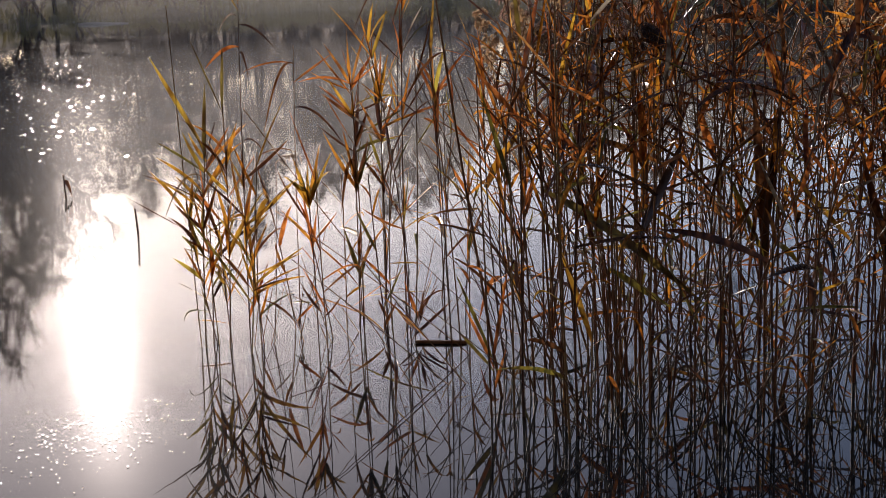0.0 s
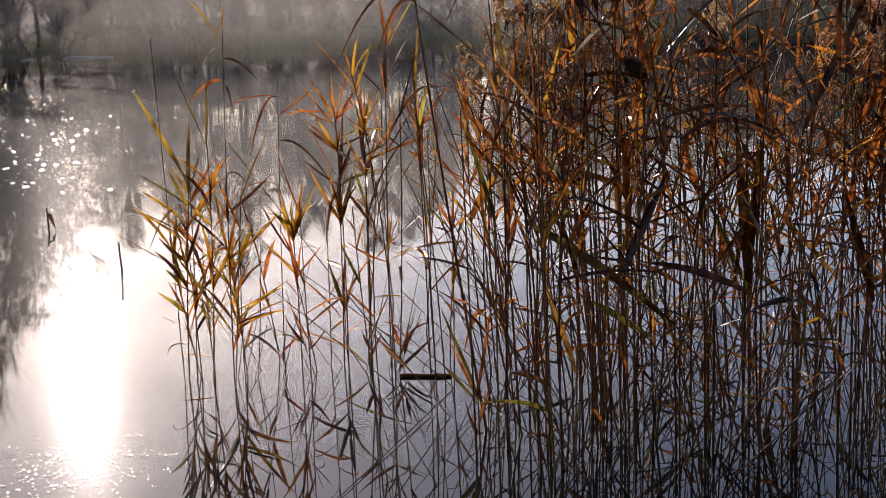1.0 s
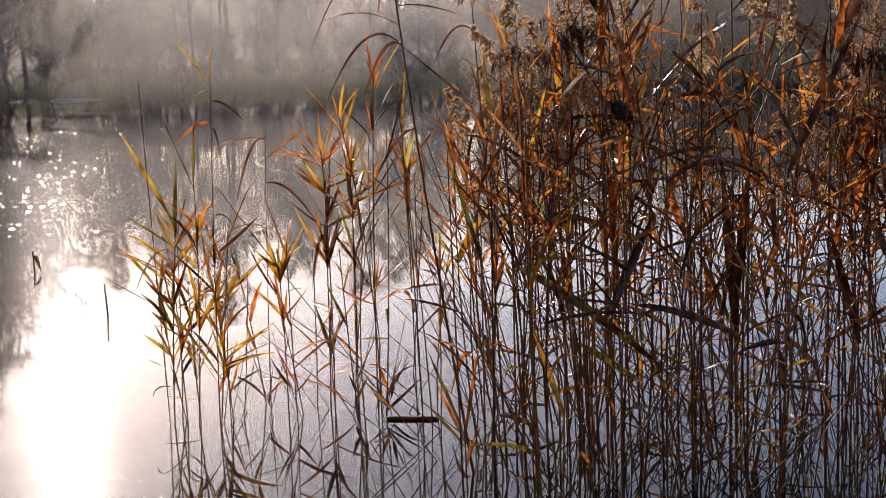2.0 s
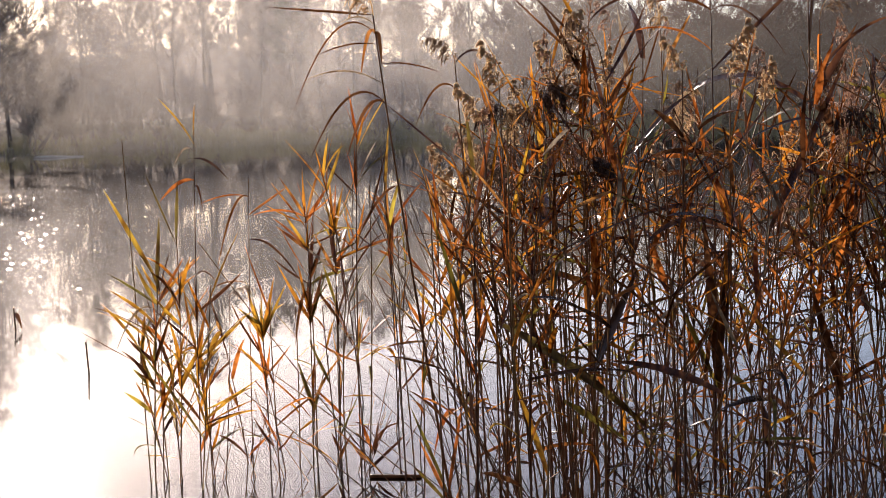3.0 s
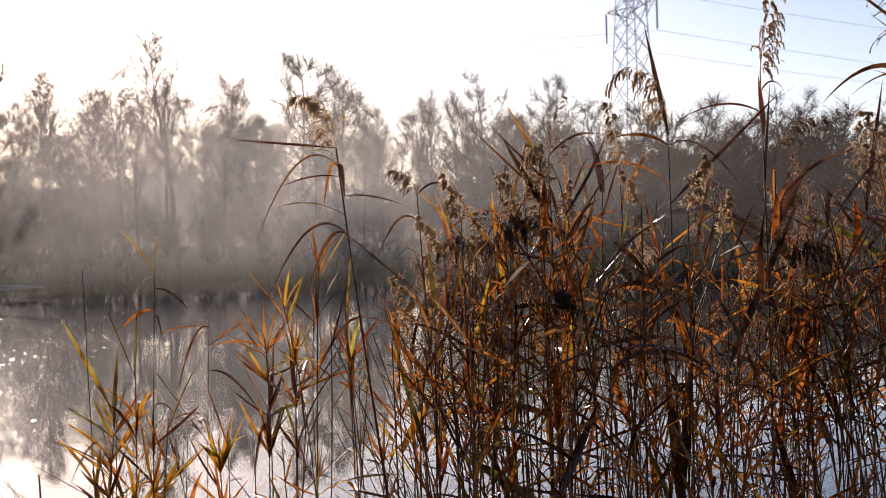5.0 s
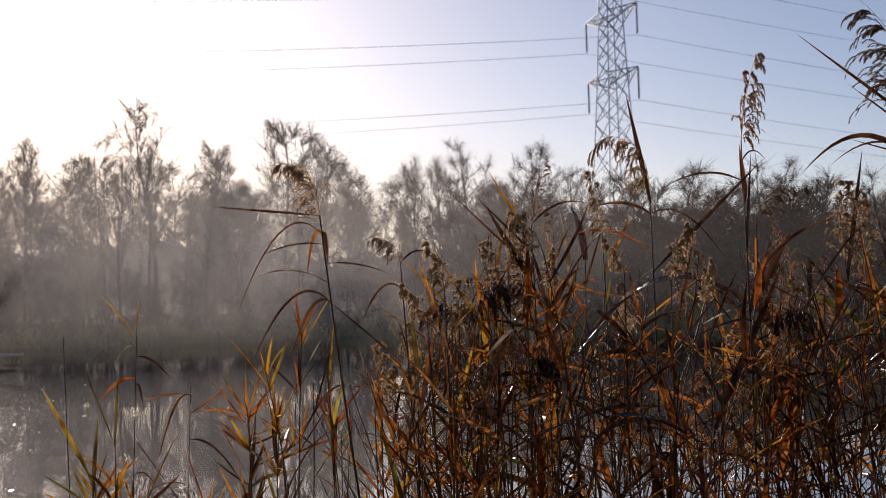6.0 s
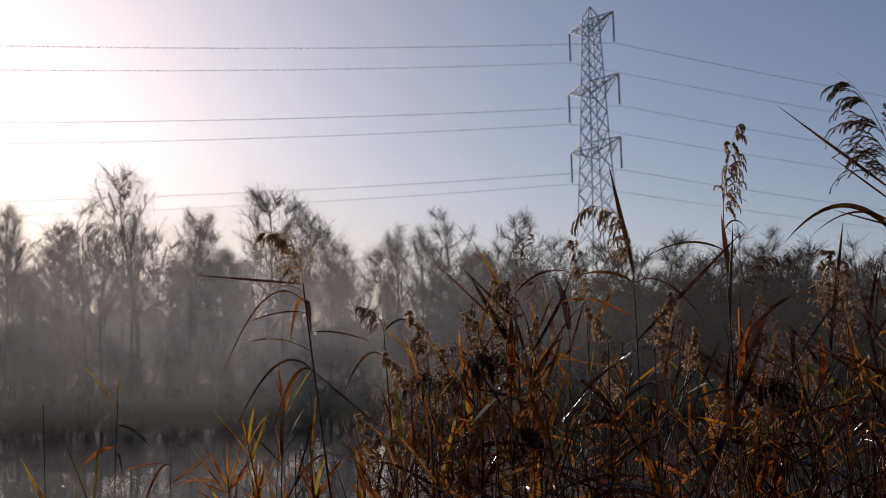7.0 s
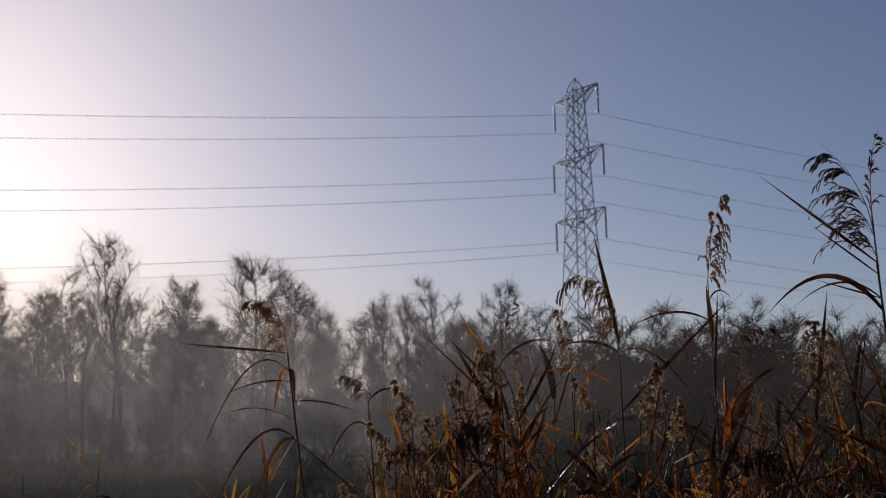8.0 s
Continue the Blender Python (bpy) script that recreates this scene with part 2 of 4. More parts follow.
class Shape:
    """Vertices and faces gathered for one mesh."""

    def __init__(self):
        self.v, self.f = [], []

    def tube(self, pts, radii, sides=6, cap=True):
        n0 = len(self.v)
        pts = [Vector(p) for p in pts]
        side = None
        for i, p in enumerate(pts):
            d = (pts[min(i + 1, len(pts) - 1)] - pts[max(i - 1, 0)]).normalized()
            if side is None:
                side = d.orthogonal().normalized()
            side = (side - d * side.dot(d)).normalized()
            up = d.cross(side)
            for k in range(sides):
                a = 2 * math.pi * k / sides
                self.v.append(p + (side * math.cos(a) + up * math.sin(a)) * radii[i])
        for i in range(len(pts) - 1):
            for k in range(sides):
                a, b = n0 + i * sides + k, n0 + i * sides + (k + 1) % sides
                self.f.append((a, b, b + sides, a + sides))
        if cap:
            self.f.append(tuple(n0 + k for k in reversed(range(sides))))
            self.f.append(tuple(n0 + (len(pts) - 1) * sides + k for k in range(sides)))

    def ribbon(self, pts, widths, across, fold=0.0):
        """A folded strip: three vertices across, along pts."""
        n0 = len(self.v)
        pts = [Vector(p) for p in pts]
        for i, p in enumerate(pts):
            d = (pts[min(i + 1, len(pts) - 1)] - pts[max(i - 1, 0)]).normalized()
            a = Vector(across[i]) if isinstance(across, list) else Vector(across)
            a = (a - d * a.dot(d)).normalized()
            nrm = d.cross(a)
            w = widths[i] / 2
            self.v += [p - a * w + nrm * fold * w, p, p + a * w + nrm * fold * w]
        for i in range(len(pts) - 1):
            q = n0 + i * 3
            self.f += [(q, q + 1, q + 4, q + 3), (q + 1, q + 2, q + 5, q + 4)]

    def strip(self, pts, widths, across):
        n0 = len(self.v)
        a = Vector(across)
        for p, w in zip(pts, widths):
            p = Vector(p)
            self.v += [p - a * (w / 2), p + a * (w / 2)]
        for i in range(len(pts) - 1):
            q = n0 + i * 2
            self.f.append((q, q + 1, q + 3, q + 2))

    def spindle(self, p, d, length, width):
        n0 = len(self.v)
        d = Vector(d).normalized()
        s = d.orthogonal().normalized()
        t = d.cross(s)
        m = Vector(p) + d * length * 0.4
        self.v += [Vector(p), m + s * width / 2, m - s * width * 0.25 + t * width * 0.43, m - s * width * 0.25 - t * width * 0.43, Vector(p) + d * length]
        self.f += [(n0, n0 + 2, n0 + 1), (n0, n0 + 3, n0 + 2), (n0, n0 + 1, n0 + 3), (n0 + 4, n0 + 1, n0 + 2), (n0 + 4, n0 + 2, n0 + 3), (n0 + 4, n0 + 3, n0 + 1)]

    def beam(self, a, b, w):
        a, b = Vector(a), Vector(b)
        self.tube([a, b], [w * 0.7, w * 0.7], 4)

    def mesh(self, name, mat, smooth=True):
        return mesh_of(name, self.v, self.f, mat, smooth)


def bezier(p0, p1, p2, u):
    return p0 * (1 - u) ** 2 + p1 * (2 * u * (1 - u)) + p2 * u * u


# ---------------------------------------------------------------- ground and water
def shore_line(x):
    """How far away the far shore lies at x."""
    return 60 + 1.4 * math.sin(x * 0.13) + 0.8 * math.sin(x * 0.41 + 1) - 15 * max(0, min(1, (-x - 12) / 5)) + 10 * max(0, min(1, (x - 12) / 30))


def ground_height(x, y):
    edge = 1.0 + 0.22 * math.sin(x * 0.9) + 0.12 * math.sin(x * 2.3 + 1)
    near = 0.12 + 0.03 * math.sin(x * 1.7 + y * 2.1) - 1.3 * max(0, min(1, (y - edge) / 1.6))
    d = y - shore_line(x)
    far = -1.2 + 1.2 * max(0, min(1, (d + 4) / 4)) + 0.35 * max(0, min(1, d / 1.5)) + 0.9 * max(0, min(1, (d - 3) / 9)) + 0.12 * math.sin(x * 0.5) * max(0, min(1, d / 3))
    return near if y < 4 else far


def build_ground():
    xs = [-4000, -1500, -600, -300, -160, -100] + [-70 + 2.5 * i for i in range(25)] + [-8 + 0.5 * i for i in range(33)] + [10 + 2.5 * i for i in range(25)] + [100, 160, 300, 600, 1500, 4000]
    ys = [-4000, -1000, -200, -40, -8, -4, -2, -1, -0.5, 0, 0.4, 0.7, 0.9, 1.1, 1.3, 1.5, 1.7, 1.9, 2.2, 2.6, 3.2, 10, 30, 42, 46] + [47 + 0.8 * i for i in range(40)] + [82, 90, 110, 150, 250, 500, 1200, 4500]
    v = [(x, y, ground_height(x, y)) for y in ys for x in xs]
    w = len(xs)
    f = [(j * w + i, j * w + i + 1, (j + 1) * w + i + 1, (j + 1) * w + i) for j in range(len(ys) - 1) for i in range(w - 1)]
    ob = new("ground", mesh_of("ground", v, f, M_GROUND))
    tagged(ob, "grassy earth bank and bed round the pond", "ground", kind="structure")
    water = new("water", mesh_of("water", [(-600, 0.9, 0), (600, 0.9, 0), (600, 90, 0), (-600, 90, 0)], [(0, 1, 2, 3)], M_WATER, False))
    tagged(water, "calm dark pond water mirroring the bright sky", "water", kind="structure")


build_ground()


# ---------------------------------------------------------------- far trees
def wander(rng, p, d, length, steps, bend, wiggle):
    """A branch as a polyline: bend lifts (plus) or hangs (minus) its end."""
    pts = [p.copy()]
    for _ in range(steps):
        d = (d + Vector((rng.uniform(-wiggle, wiggle), rng.uniform(-wiggle, wiggle), rng.uniform(-wiggle, wiggle) + bend))).normalized()
        p = p + d * (length / steps)
        pts.append(p.copy())
    return pts


def tree_meshes(seed, height, limbs, start, spread, reach, hang, stems=1, dense=1.0, bark=None, twig=None):
    rng = random.Random(seed)
    wood, twigs = Shape(), Shape()
    for s in range(stems):
        d0 = Vector((rng.uniform(-0.06, 0.06), rng.uniform(-0.06, 0.06), 1)) if stems == 1 else Vector((rng.uniform(-0.4, 0.4), rng.uniform(-0.4, 0.4), 1))
        p0 = Vector((rng.uniform(-0.3, 0.3), rng.uniform(-0.3, 0.3), -0.2)) if stems > 1 else Vector((0, 0, -0.2))
        h = height * (1 if s == 0 else rng.uniform(0.6, 0.95))
        trunk = wander(rng, p0, d0.normalized(), h, 14, 0.02, 0.06)
        r0 = h * 0.0125 / (1 if stems == 1 else 1.5)
        radii = [r0 * (1 - 0.93 * i / 14) + 0.006 for i in range(15)]
        wood.tube(trunk, radii, 6)
        for k in range(limbs):
            s_at = start + (0.97 - start) * (k + rng.random() * 0.8) / limbs
            i = min(13, int(s_at * 14))
            p = trunk[i].lerp(trunk[i + 1], s_at * 14 - i)
            az = k * 2.4 + rng.uniform(-0.5, 0.5)
            tilt = radians(spread + rng.uniform(-12, 12))
            d = Vector((math.cos(az) * math.sin(tilt), math.sin(az) * math.sin(tilt), math.cos(tilt)))
            length = h * reach * (1.05 - s_at) ** 0.55 * rng.uniform(0.7, 1.15)
            limb = wander(rng, p, d, length, 7, 0.05, 0.12)
            rr = max(0.02, radii[i] * 0.55)
            wood.tube(limb, [rr * (1 - 0.85 * j / 7) + 0.004 for j in range(8)], 3, False)
            for b in range(int(8 * dense)):
                j = rng.randint(1, 6)
                sub_d = (limb[j + 1] - limb[j]).normalized() + Vector((rng.uniform(-1, 1), rng.uniform(-1, 1), rng.uniform(-0.5, 0.8))) * 0.9
                sub = wander(rng, limb[j].lerp(limb[j + 1], rng.random()), sub_d.normalized(), length * rng.uniform(0.22, 0.5), 4, hang * 0.5, 0.16)
                twigs.strip(sub, [0.05, 0.042, 0.034, 0.026, 0.018], Vector((rng.uniform(-1, 1), rng.uniform(-1, 1), 0.2)).normalized())
                for _ in range(int(13 * dense)):
                    q = rng.randint(0, 3)
                    td = (sub[q + 1] - sub[q]).normalized() + Vector((rng.uniform(-1, 1), rng.uniform(-1, 1), rng.uniform(-0.7, 0.7)))
                    tw = wander(rng, sub[q].lerp(sub[q + 1], rng.random()), td.normalized(), rng.uniform(0.4, 1.1) * (height / 11) ** 0.5, 2, hang * 1.4, 0.25)
                    twigs.strip(tw, [0.022, 0.018, 0.010], Vector((rng.uniform(-1, 1), rng.uniform(-1, 1), rng.uniform(-0.4, 0.4))).normalized())
    return wood.mesh("trunk", bark or M_BARK), twigs.mesh("crown", twig or M_TWIG)


def tree(name, wood, crown, label, group):
    t = thing(name, 0, -60, -5, label, "tree", group)
    part("trunk", wood, t)
    part("crown", crown, t)
    return t


KINDS = {
    "birch": [tree_meshes(11, 12, 20, 0.30, 34, 0.40, -0.08, bark=M_BIRCH, dense=1.1), tree_meshes(12, 12, 21, 0.30, 42, 0.44, -0.10, bark=M_BIRCH, dense=1.1), tree_meshes(13, 12, 21, 0.38, 33, 0.40, -0.06, bark=M_BIRCH, dense=1.1)],
    "alder": [tree_meshes(21, 10, 26, 0.2, 60, 0.40, 0.02, dense=1.2), tree_meshes(22, 10, 26, 0.2, 64, 0.40, 0.0, dense=1.2)],
    "thicket": [tree_meshes(31, 6, 9, 0.12, 48, 0.34, 0.04, stems=5, dense=0.7, twig=M_TWIG_RED), tree_meshes(32, 5.5, 8, 0.10, 55, 0.36, 0.05, stems=6, dense=0.7, twig=M_TWIG_RED), tree_meshes(33, 7, 10, 0.15, 42, 0.30, 0.02, stems=4, dense=0.7, twig=M_TWIG_RED)],
    "pine": [tree_meshes(41, 9, 20, 0.45, 75, 0.26, 0.02, dense=2.0, twig=M_NEEDLE)],
}
TREE_LABEL = {"birch": "slender bare birch with fine drooping twigs on the far bank", "alder": "bare spreading alder with grey-brown twigs on the far bank",
              "thicket": "bushy leafless willow thicket with many stems on the bank", "pine": "dark evergreen pine among the bare trees"}
TREE_SIZE = {"birch": 12, "alder": 10, "thicket": 6, "pine": 9}
FIRST = {}


def plant(kind, variant, x, y, height, turn):
    """Sets one far tree of that height on the bank."""
    key = (kind, variant)
    k = height / TREE_SIZE[kind]
    m = Matrix.Translation((x, y, ground_height(x, y) - 0.05)) @ Euler((0, 0, radians(turn))).to_matrix().to_4x4()
    if key not in FIRST:
        name = {"birch": "birch_tree", "alder": "alder_tree", "thicket": "willow_thicket", "pine": "pine_tree"}[kind]
        FIRST[key] = tree(name, *KINDS[kind][variant], TREE_LABEL[kind], "trees on the far bank")
        ob = FIRST[key]
        ob.matrix_basis = m
    else:
        ob = copy_thing(FIRST[key], m)
    wide = k * (1.45 if kind == "thicket" else 1.0)
    ob.scale = (wide, wide, k)
    return ob


def skyline(x):
    """Height of the wood's top at 68 m, by how far to the right."""
    xs = [-40, -20, -11.5, -9.1, -6.3, -4.4, -2.6, 0, 1.8, 4, 7.2, 10.3, 12.3, 17.2, 20.4, 22.6, 26, 31.8, 45]
    hs = [7, 7.5, 9.5, 10.0, 8.5, 7.4, 8.8, 8.6, 7.6, 7.4, 8.2, 8.2, 7.2, 6.6, 7.2, 7.0, 7.4, 7.0, 7]
    return float(np.interp(x, xs, hs))


def plant_wood():
    rng = random.Random(5)
    singles = [("birch", 1, -11.4, 67, 10.4), ("birch", 0, -9.0, 68, 12.3), ("birch", 2, -6.2, 70, 10.0), ("pine", 0, -4.4, 64, 8.4), ("alder", 0, -2.5, 68, 11.5),
               ("birch", 2, -0.2, 69, 10.3), ("alder", 1, 1.8, 68, 8.5), ("alder", 0, 4.0, 70, 8.5), ("birch", 1, 7.2, 68, 10.0), ("alder", 1, 10.2, 68, 10.0),
               ("birch", 0, 20.5, 72, 9.2), ("alder", 0, 22.8, 71, 8.4), ("birch", 1, 26.3, 73, 9.2), ("alder", 1, 28, 72, 8.0), ("birch", 2, -15.2, 66, 10.0),
               ("birch", 1, -13.4, 70, 9.0), ("birch", 2, 6.0, 71, 9.2)]
    for kind, v, x, y, h in singles:
        plant(kind, v, x, y, (h - 1.3) * 1.01, rng.uniform(0, 360))
    for i in range(96):                                  # trees behind
        x = -34 + 80 * (i + rng.random()) / 96
        y = rng.uniform(70, 92)
        kind = rng.choice(["birch", "alder", "alder"])
        plant(kind, rng.randint(0, 2 if kind == "birch" else 1), x, y + 2, (skyline(x * 68 / y) - 1.3) * y / 68 * rng.uniform(0.62, 1.0), rng.uniform(0, 360))
    for i in range(130):                                 # thickets along the bank
        x = -34 + 82 * (i + rng.random()) / 130
        y = shore_line(x) + (rng.uniform(0.2, 2.0) if i % 2 else rng.uniform(2.0, 12))
        tall = 1.0 if x < 8 else 1.25
        if i % 2 and 19 < x < 31:                        # the open grassy slope
            continue
        plant("thicket", rng.randint(0, 2), x, y, (rng.uniform(1.0, 2.4) * tall if i % 2 else rng.uniform(2.0, 3.8) * tall), rng.uniform(0, 360))
    for i in range(80):                                  # low brush under the trees
        x = -34 + 86 * (i + rng.random()) / 80
        y = shore_line(x) + rng.uniform(1.0, 26)
        plant("thicket", rng.randint(0, 2), x, y, rng.uniform(1.8, 3.6), rng.uniform(0, 360))
    for i in range(60):                                  # the dense red-brown wood on the sunless side
        x = 7 + 40 * (i + rng.random()) / 60
        plant("thicket", (0, 2)[i % 2], x, shore_line(x) + rng.uniform(3, 16), rng.uniform(5.0, 7.2), rng.uniform(0, 360))
    for i in range(20):                                  # slim trunks at the water's edge
        x = -17 + 31 * (i + rng.random()) / 20
        plant("birch", rng.randint(0, 2), x, rng.uniform(63, 67), rng.uniform(6.0, 8.8), rng.uniform(0, 360))
    for i in range(64):                                  # the wooded side shore, nearer and denser
        x = -34 + 22.5 * (i + rng.random()) / 64
        y = shore_line(x) + rng.uniform(0.8, 6)
        top = float(np.interp(x / y, [-0.55, -0.40, -0.325, -0.296, -0.28, -0.25], [13.5, 13, 12, 10.2, 7.9, 4.6]))
        kind = ("alder", "thicket", "alder")[i % 3]
        plant(kind, rng.randint(0, 1), x, y, top * rng.uniform(0.75, 1.0) * (0.65 if kind == "thicket" else 1), rng.uniform(0, 360))


plant_wood()


def build_sedge():
    rng = random.Random(8)
    s = Shape()
    for _ in range(15000):
        x = rng.uniform(-34, 48)
        y = shore_line(x) + abs(rng.gauss(0, 2.6)) - 0.2
        z = ground_height(x, y)
        h = rng.uniform(0.15, 0.6)
        lean = Vector((rng.uniform(-0.3, 0.3), rng.uniform(-0.3, 0.3), 0)) * h
        p = Vector((x, y, z - 0.03))
        s.strip([p, p + Vector((0, 0, h * 0.6)) + lean * 0.4, p + Vector((0, 0, h)) + lean], [0.03, 0.022, 0.004], (1, 0, 0))
    tagged(new("sedge_grass", s.mesh("sedge_grass", M_SEDGE)), "dry yellow sedge and grass along the far bank", "grass", kind="stuff")


build_sedge()


def build_distance():
    """The misty woodland far behind, a jagged band round the horizon."""
    rng = random.Random(9)
    v, f = [], []
    n = 420
    for i in range(n + 1):
        a = radians(-75 + 150 * i / n)
        r = 420
        h = 22 + 2.5 * math.sin(i * 0.11) + 2.0 * math.sin(i * 0.37 + 2) + rng.uniform(-2.5, 2.5)
        for rr, z in ((r, -2.0), (r + 2, h * 0.6), (r + 6, h)):
            v.append((math.sin(a) * rr, math.cos(a) * rr, z))
    for i in range(n):
        for k in range(2):
            q = i * 3 + k
            f.append((q, q + 1, q + 4, q + 3))
    tagged(new("backdrop", mesh_of("backdrop", v, f, M_TWIG)), "pale misty woodland in the far distance", "woodland", kind="structure")


build_distance()


def build_fill_blocker():
    """Unseen tall dark band behind the viewer, added to close the place and cut sky fill."""
    rng = random.Random(10)
    v, f = [], []
    n = 90
    for i in range(n + 1):
        a = radians(95 + 170 * i / n)
        h = 10.5 + 1.5 * math.sin(i * 0.5) + rng.uniform(-1, 1)
        for k in range(7):
            r = 13 + 2.5 * (k / 6) ** 2 + rng.uniform(-0.5, 0.5)
            v.append((math.sin(a) * r, math.cos(a) * r, -0.3 + h * k / 6))
    f = [(i * 7 + k, i * 7 + k + 1, i * 7 + k + 8, i * 7 + k + 7) for i in range(n) for k in range(6)]
    tagged(new("backdrop", mesh_of("backdrop", v, f, M_TWIG_RED, False)), "unseen dark band behind the viewer, added to block sky light", "hedgerow", kind="structure")


build_fill_blocker()


def build_mist():
    """Thin veils of morning mist that drift over the far water and among the trees."""
    v, f = [], []
    for k, y0 in enumerate((31, 43, 53, 70, 76, 84, 95)):
        n0 = len(v)
        for i in range(61):
            x = -62 + 124 * i / 60
            for j in range(13):
                z = 0.02 + (2 + 0.3 * y0) * (j / 12) ** 1.4
                v.append((x, y0 + 2.2 * math.sin(x * 0.11 + k * 1.7) + 1.1 * math.sin(z * 0.35 + k + x * 0.05), z))
        f += [(n0 + i * 13 + j, n0 + (i + 1) * 13 + j, n0 + (i + 1) * 13 + j + 1, n0 + i * 13 + j + 1) for i in range(60) for j in range(12)]
    tagged(new("mist", mesh_of("mist", v, f, M_MIST)), "thin pale morning mist drifting over the far water", "mist", kind="stuff")


build_mist()


# ---------------------------------------------------------------- pylon and its lines
PX, PY = 38.2, 171.0
ARM = Vector((0.325, -0.946, 0)).normalized()
RUN = Vector((0.946, 0.325, 0)).normalized()
LINE = Vector((0.951, 0.309, 0)).normalized()
ARM_LEVELS = ((49.0, 5.75, 4.3), (40.4, 6.5, 4.3), (32.0, 6.4, 4.4))      # height, reach to each side, insulator length


def build_pylon():
    t = thing("electricity_pylon", PX, PY, 0.2, "tall grey steel lattice electricity pylon behind the wood", "pylon")

    def half(z):
        return float(np.interp(z, [0, 20, 32, 49, 51], [4.2, 2.05, 1.45, 0.85, 0.8]))

    def corner(k, z):
        a, b = ((1, 1), (1, -1), (-1, -1), (-1, 1))[k]
        return (ARM * a + RUN * b) * half(z) + Vector((0, 0, z))

    for k in range(4):
        s = Shape()
        zs = [0, 20, 32, 49.6]
        for a, b in zip(zs, zs[1:]):
            s.beam(corner(k, a), corner(k, b), 0.13)
        part("leg", s.mesh("leg", M_STEEL, False), t)
    z, zs = 0.0, [0.0]
    while z < 48.5:
        z += half(z) * 1.75
        zs.append(min(z, 49.6))
    for a, b in zip(zs, zs[1:]):
        for k in range(4):
            s = Shape()
            s.beam(corner(k, a), corner((k + 1) % 4, b), 0.085)
            s.beam(corner((k + 1) % 4, a), corner(k, b), 0.085)
            part("cross_brace", s.mesh("cross_brace", M_STEEL, False), t)
    s = Shape()
    for k in range(4):
        s.beam(corner(k, 49.6), Vector((0, 0, 51.2)), 0.12)
    part("peak", s.mesh("peak", M_STEEL, False), t)
    for z, reach, drop in ARM_LEVELS:
        for side in (1, -1):
            s = Shape()
            tip = ARM * side * reach + Vector((0, 0, z))
            for b in (1, -1):
                root = (ARM * side + RUN * b) * half(z)
                low, high = root + Vector((0, 0, z - 1.7)), root + Vector((0, 0, z + 0.1))
                s.beam(low, tip, 0.12)
                s.beam(high, tip, 0.12)
                for q in (0.25, 0.5, 0.75):
                    s.beam(low.lerp(tip, q), high.lerp(tip, q - 0.2), 0.06)
                    s.beam(high.lerp(tip, q), low.lerp(tip, q - 0.2), 0.06)
            arm = part("crossarm", s.mesh("crossarm", M_STEEL, False), t)
            s = Shape()
            pts, radii = [], []
            for i in range(33):
                pts.append(tip - Vector((0, 0, 0.1 + (drop - 0.3) * i / 32)))
                radii.append(0.17 if i % 2 else 0.09)
            s.tube(pts, radii, 8)
            part("insulator", s.mesh("insulator", M_GLASSY), arm, "ribbed hanging insulator string")


def build_lines():
    for z, reach, drop in ARM_LEVELS:
        for side in (1, -1):
            at = Vector((PX, PY, 0.2)) + ARM * side * reach + Vector((0, 0, z - drop))
            for way, span, end_drop, sag in ((-1, 330, 2, 8.6), (1, 340, 2, 8.6)):
                pts = []
                for i in range(41):
                    u = i / 40
                    p = at + LINE * way * span * u
                    p.z -= end_drop * u + 4 * sag * u * (1 - u)
                    pts.append(p)
                s = Shape()
                s.tube(pts, [0.027] * 41, 5)
                tagged(new("power_line", s.mesh("power_line", M_CABLE)), "grey overhead power line cable hung from the pylon", "power line", "power lines")


build_pylon()
build_lines()


# ---------------------------------------------------------------- reeds
def blade_mesh(p0, ctrl, p1, width, twist=0.0, fold=0.35, mat=None, seg=12):
    """One leaf blade from its foot to its tip, with a folded middle rib."""
    s = Shape()
    pts, widths, across = [], [], []
    p0, ctrl, p1 = Vector(p0), Vector(ctrl), Vector(p1)
    flat = (p1 - p0)
    side0 = Vector((-flat.y, flat.x, 0))
    side0 = side0.normalized() if side0.length > 1e-4 else Vector((0, 1, 0))
    for i in range(seg + 1):
        u = i / seg
        pts.append(bezier(p0, ctrl, p1, u))
        widths.append(width * (0.55 + 2.25 * u if u < 0.2 else (1 - ((u - 0.2) / 0.8) ** 1.7) * 0.99 + 0.01))
        d = (bezier(p0, ctrl, p1, min(1, u + 0.02)) - bezier(p0, ctrl, p1, max(0, u - 0.02))).normalized()
        a = side0 - d * side0.dot(d)
        a = a.normalized() if a.length > 1e-4 else Vector((0, 1, 0))
        across.append(Matrix.Rotation(twist * u + twist * 0.3, 3, d) @ a)
    s.ribbon(pts, widths, across, fold)
    return s.mesh("leaf", mat)


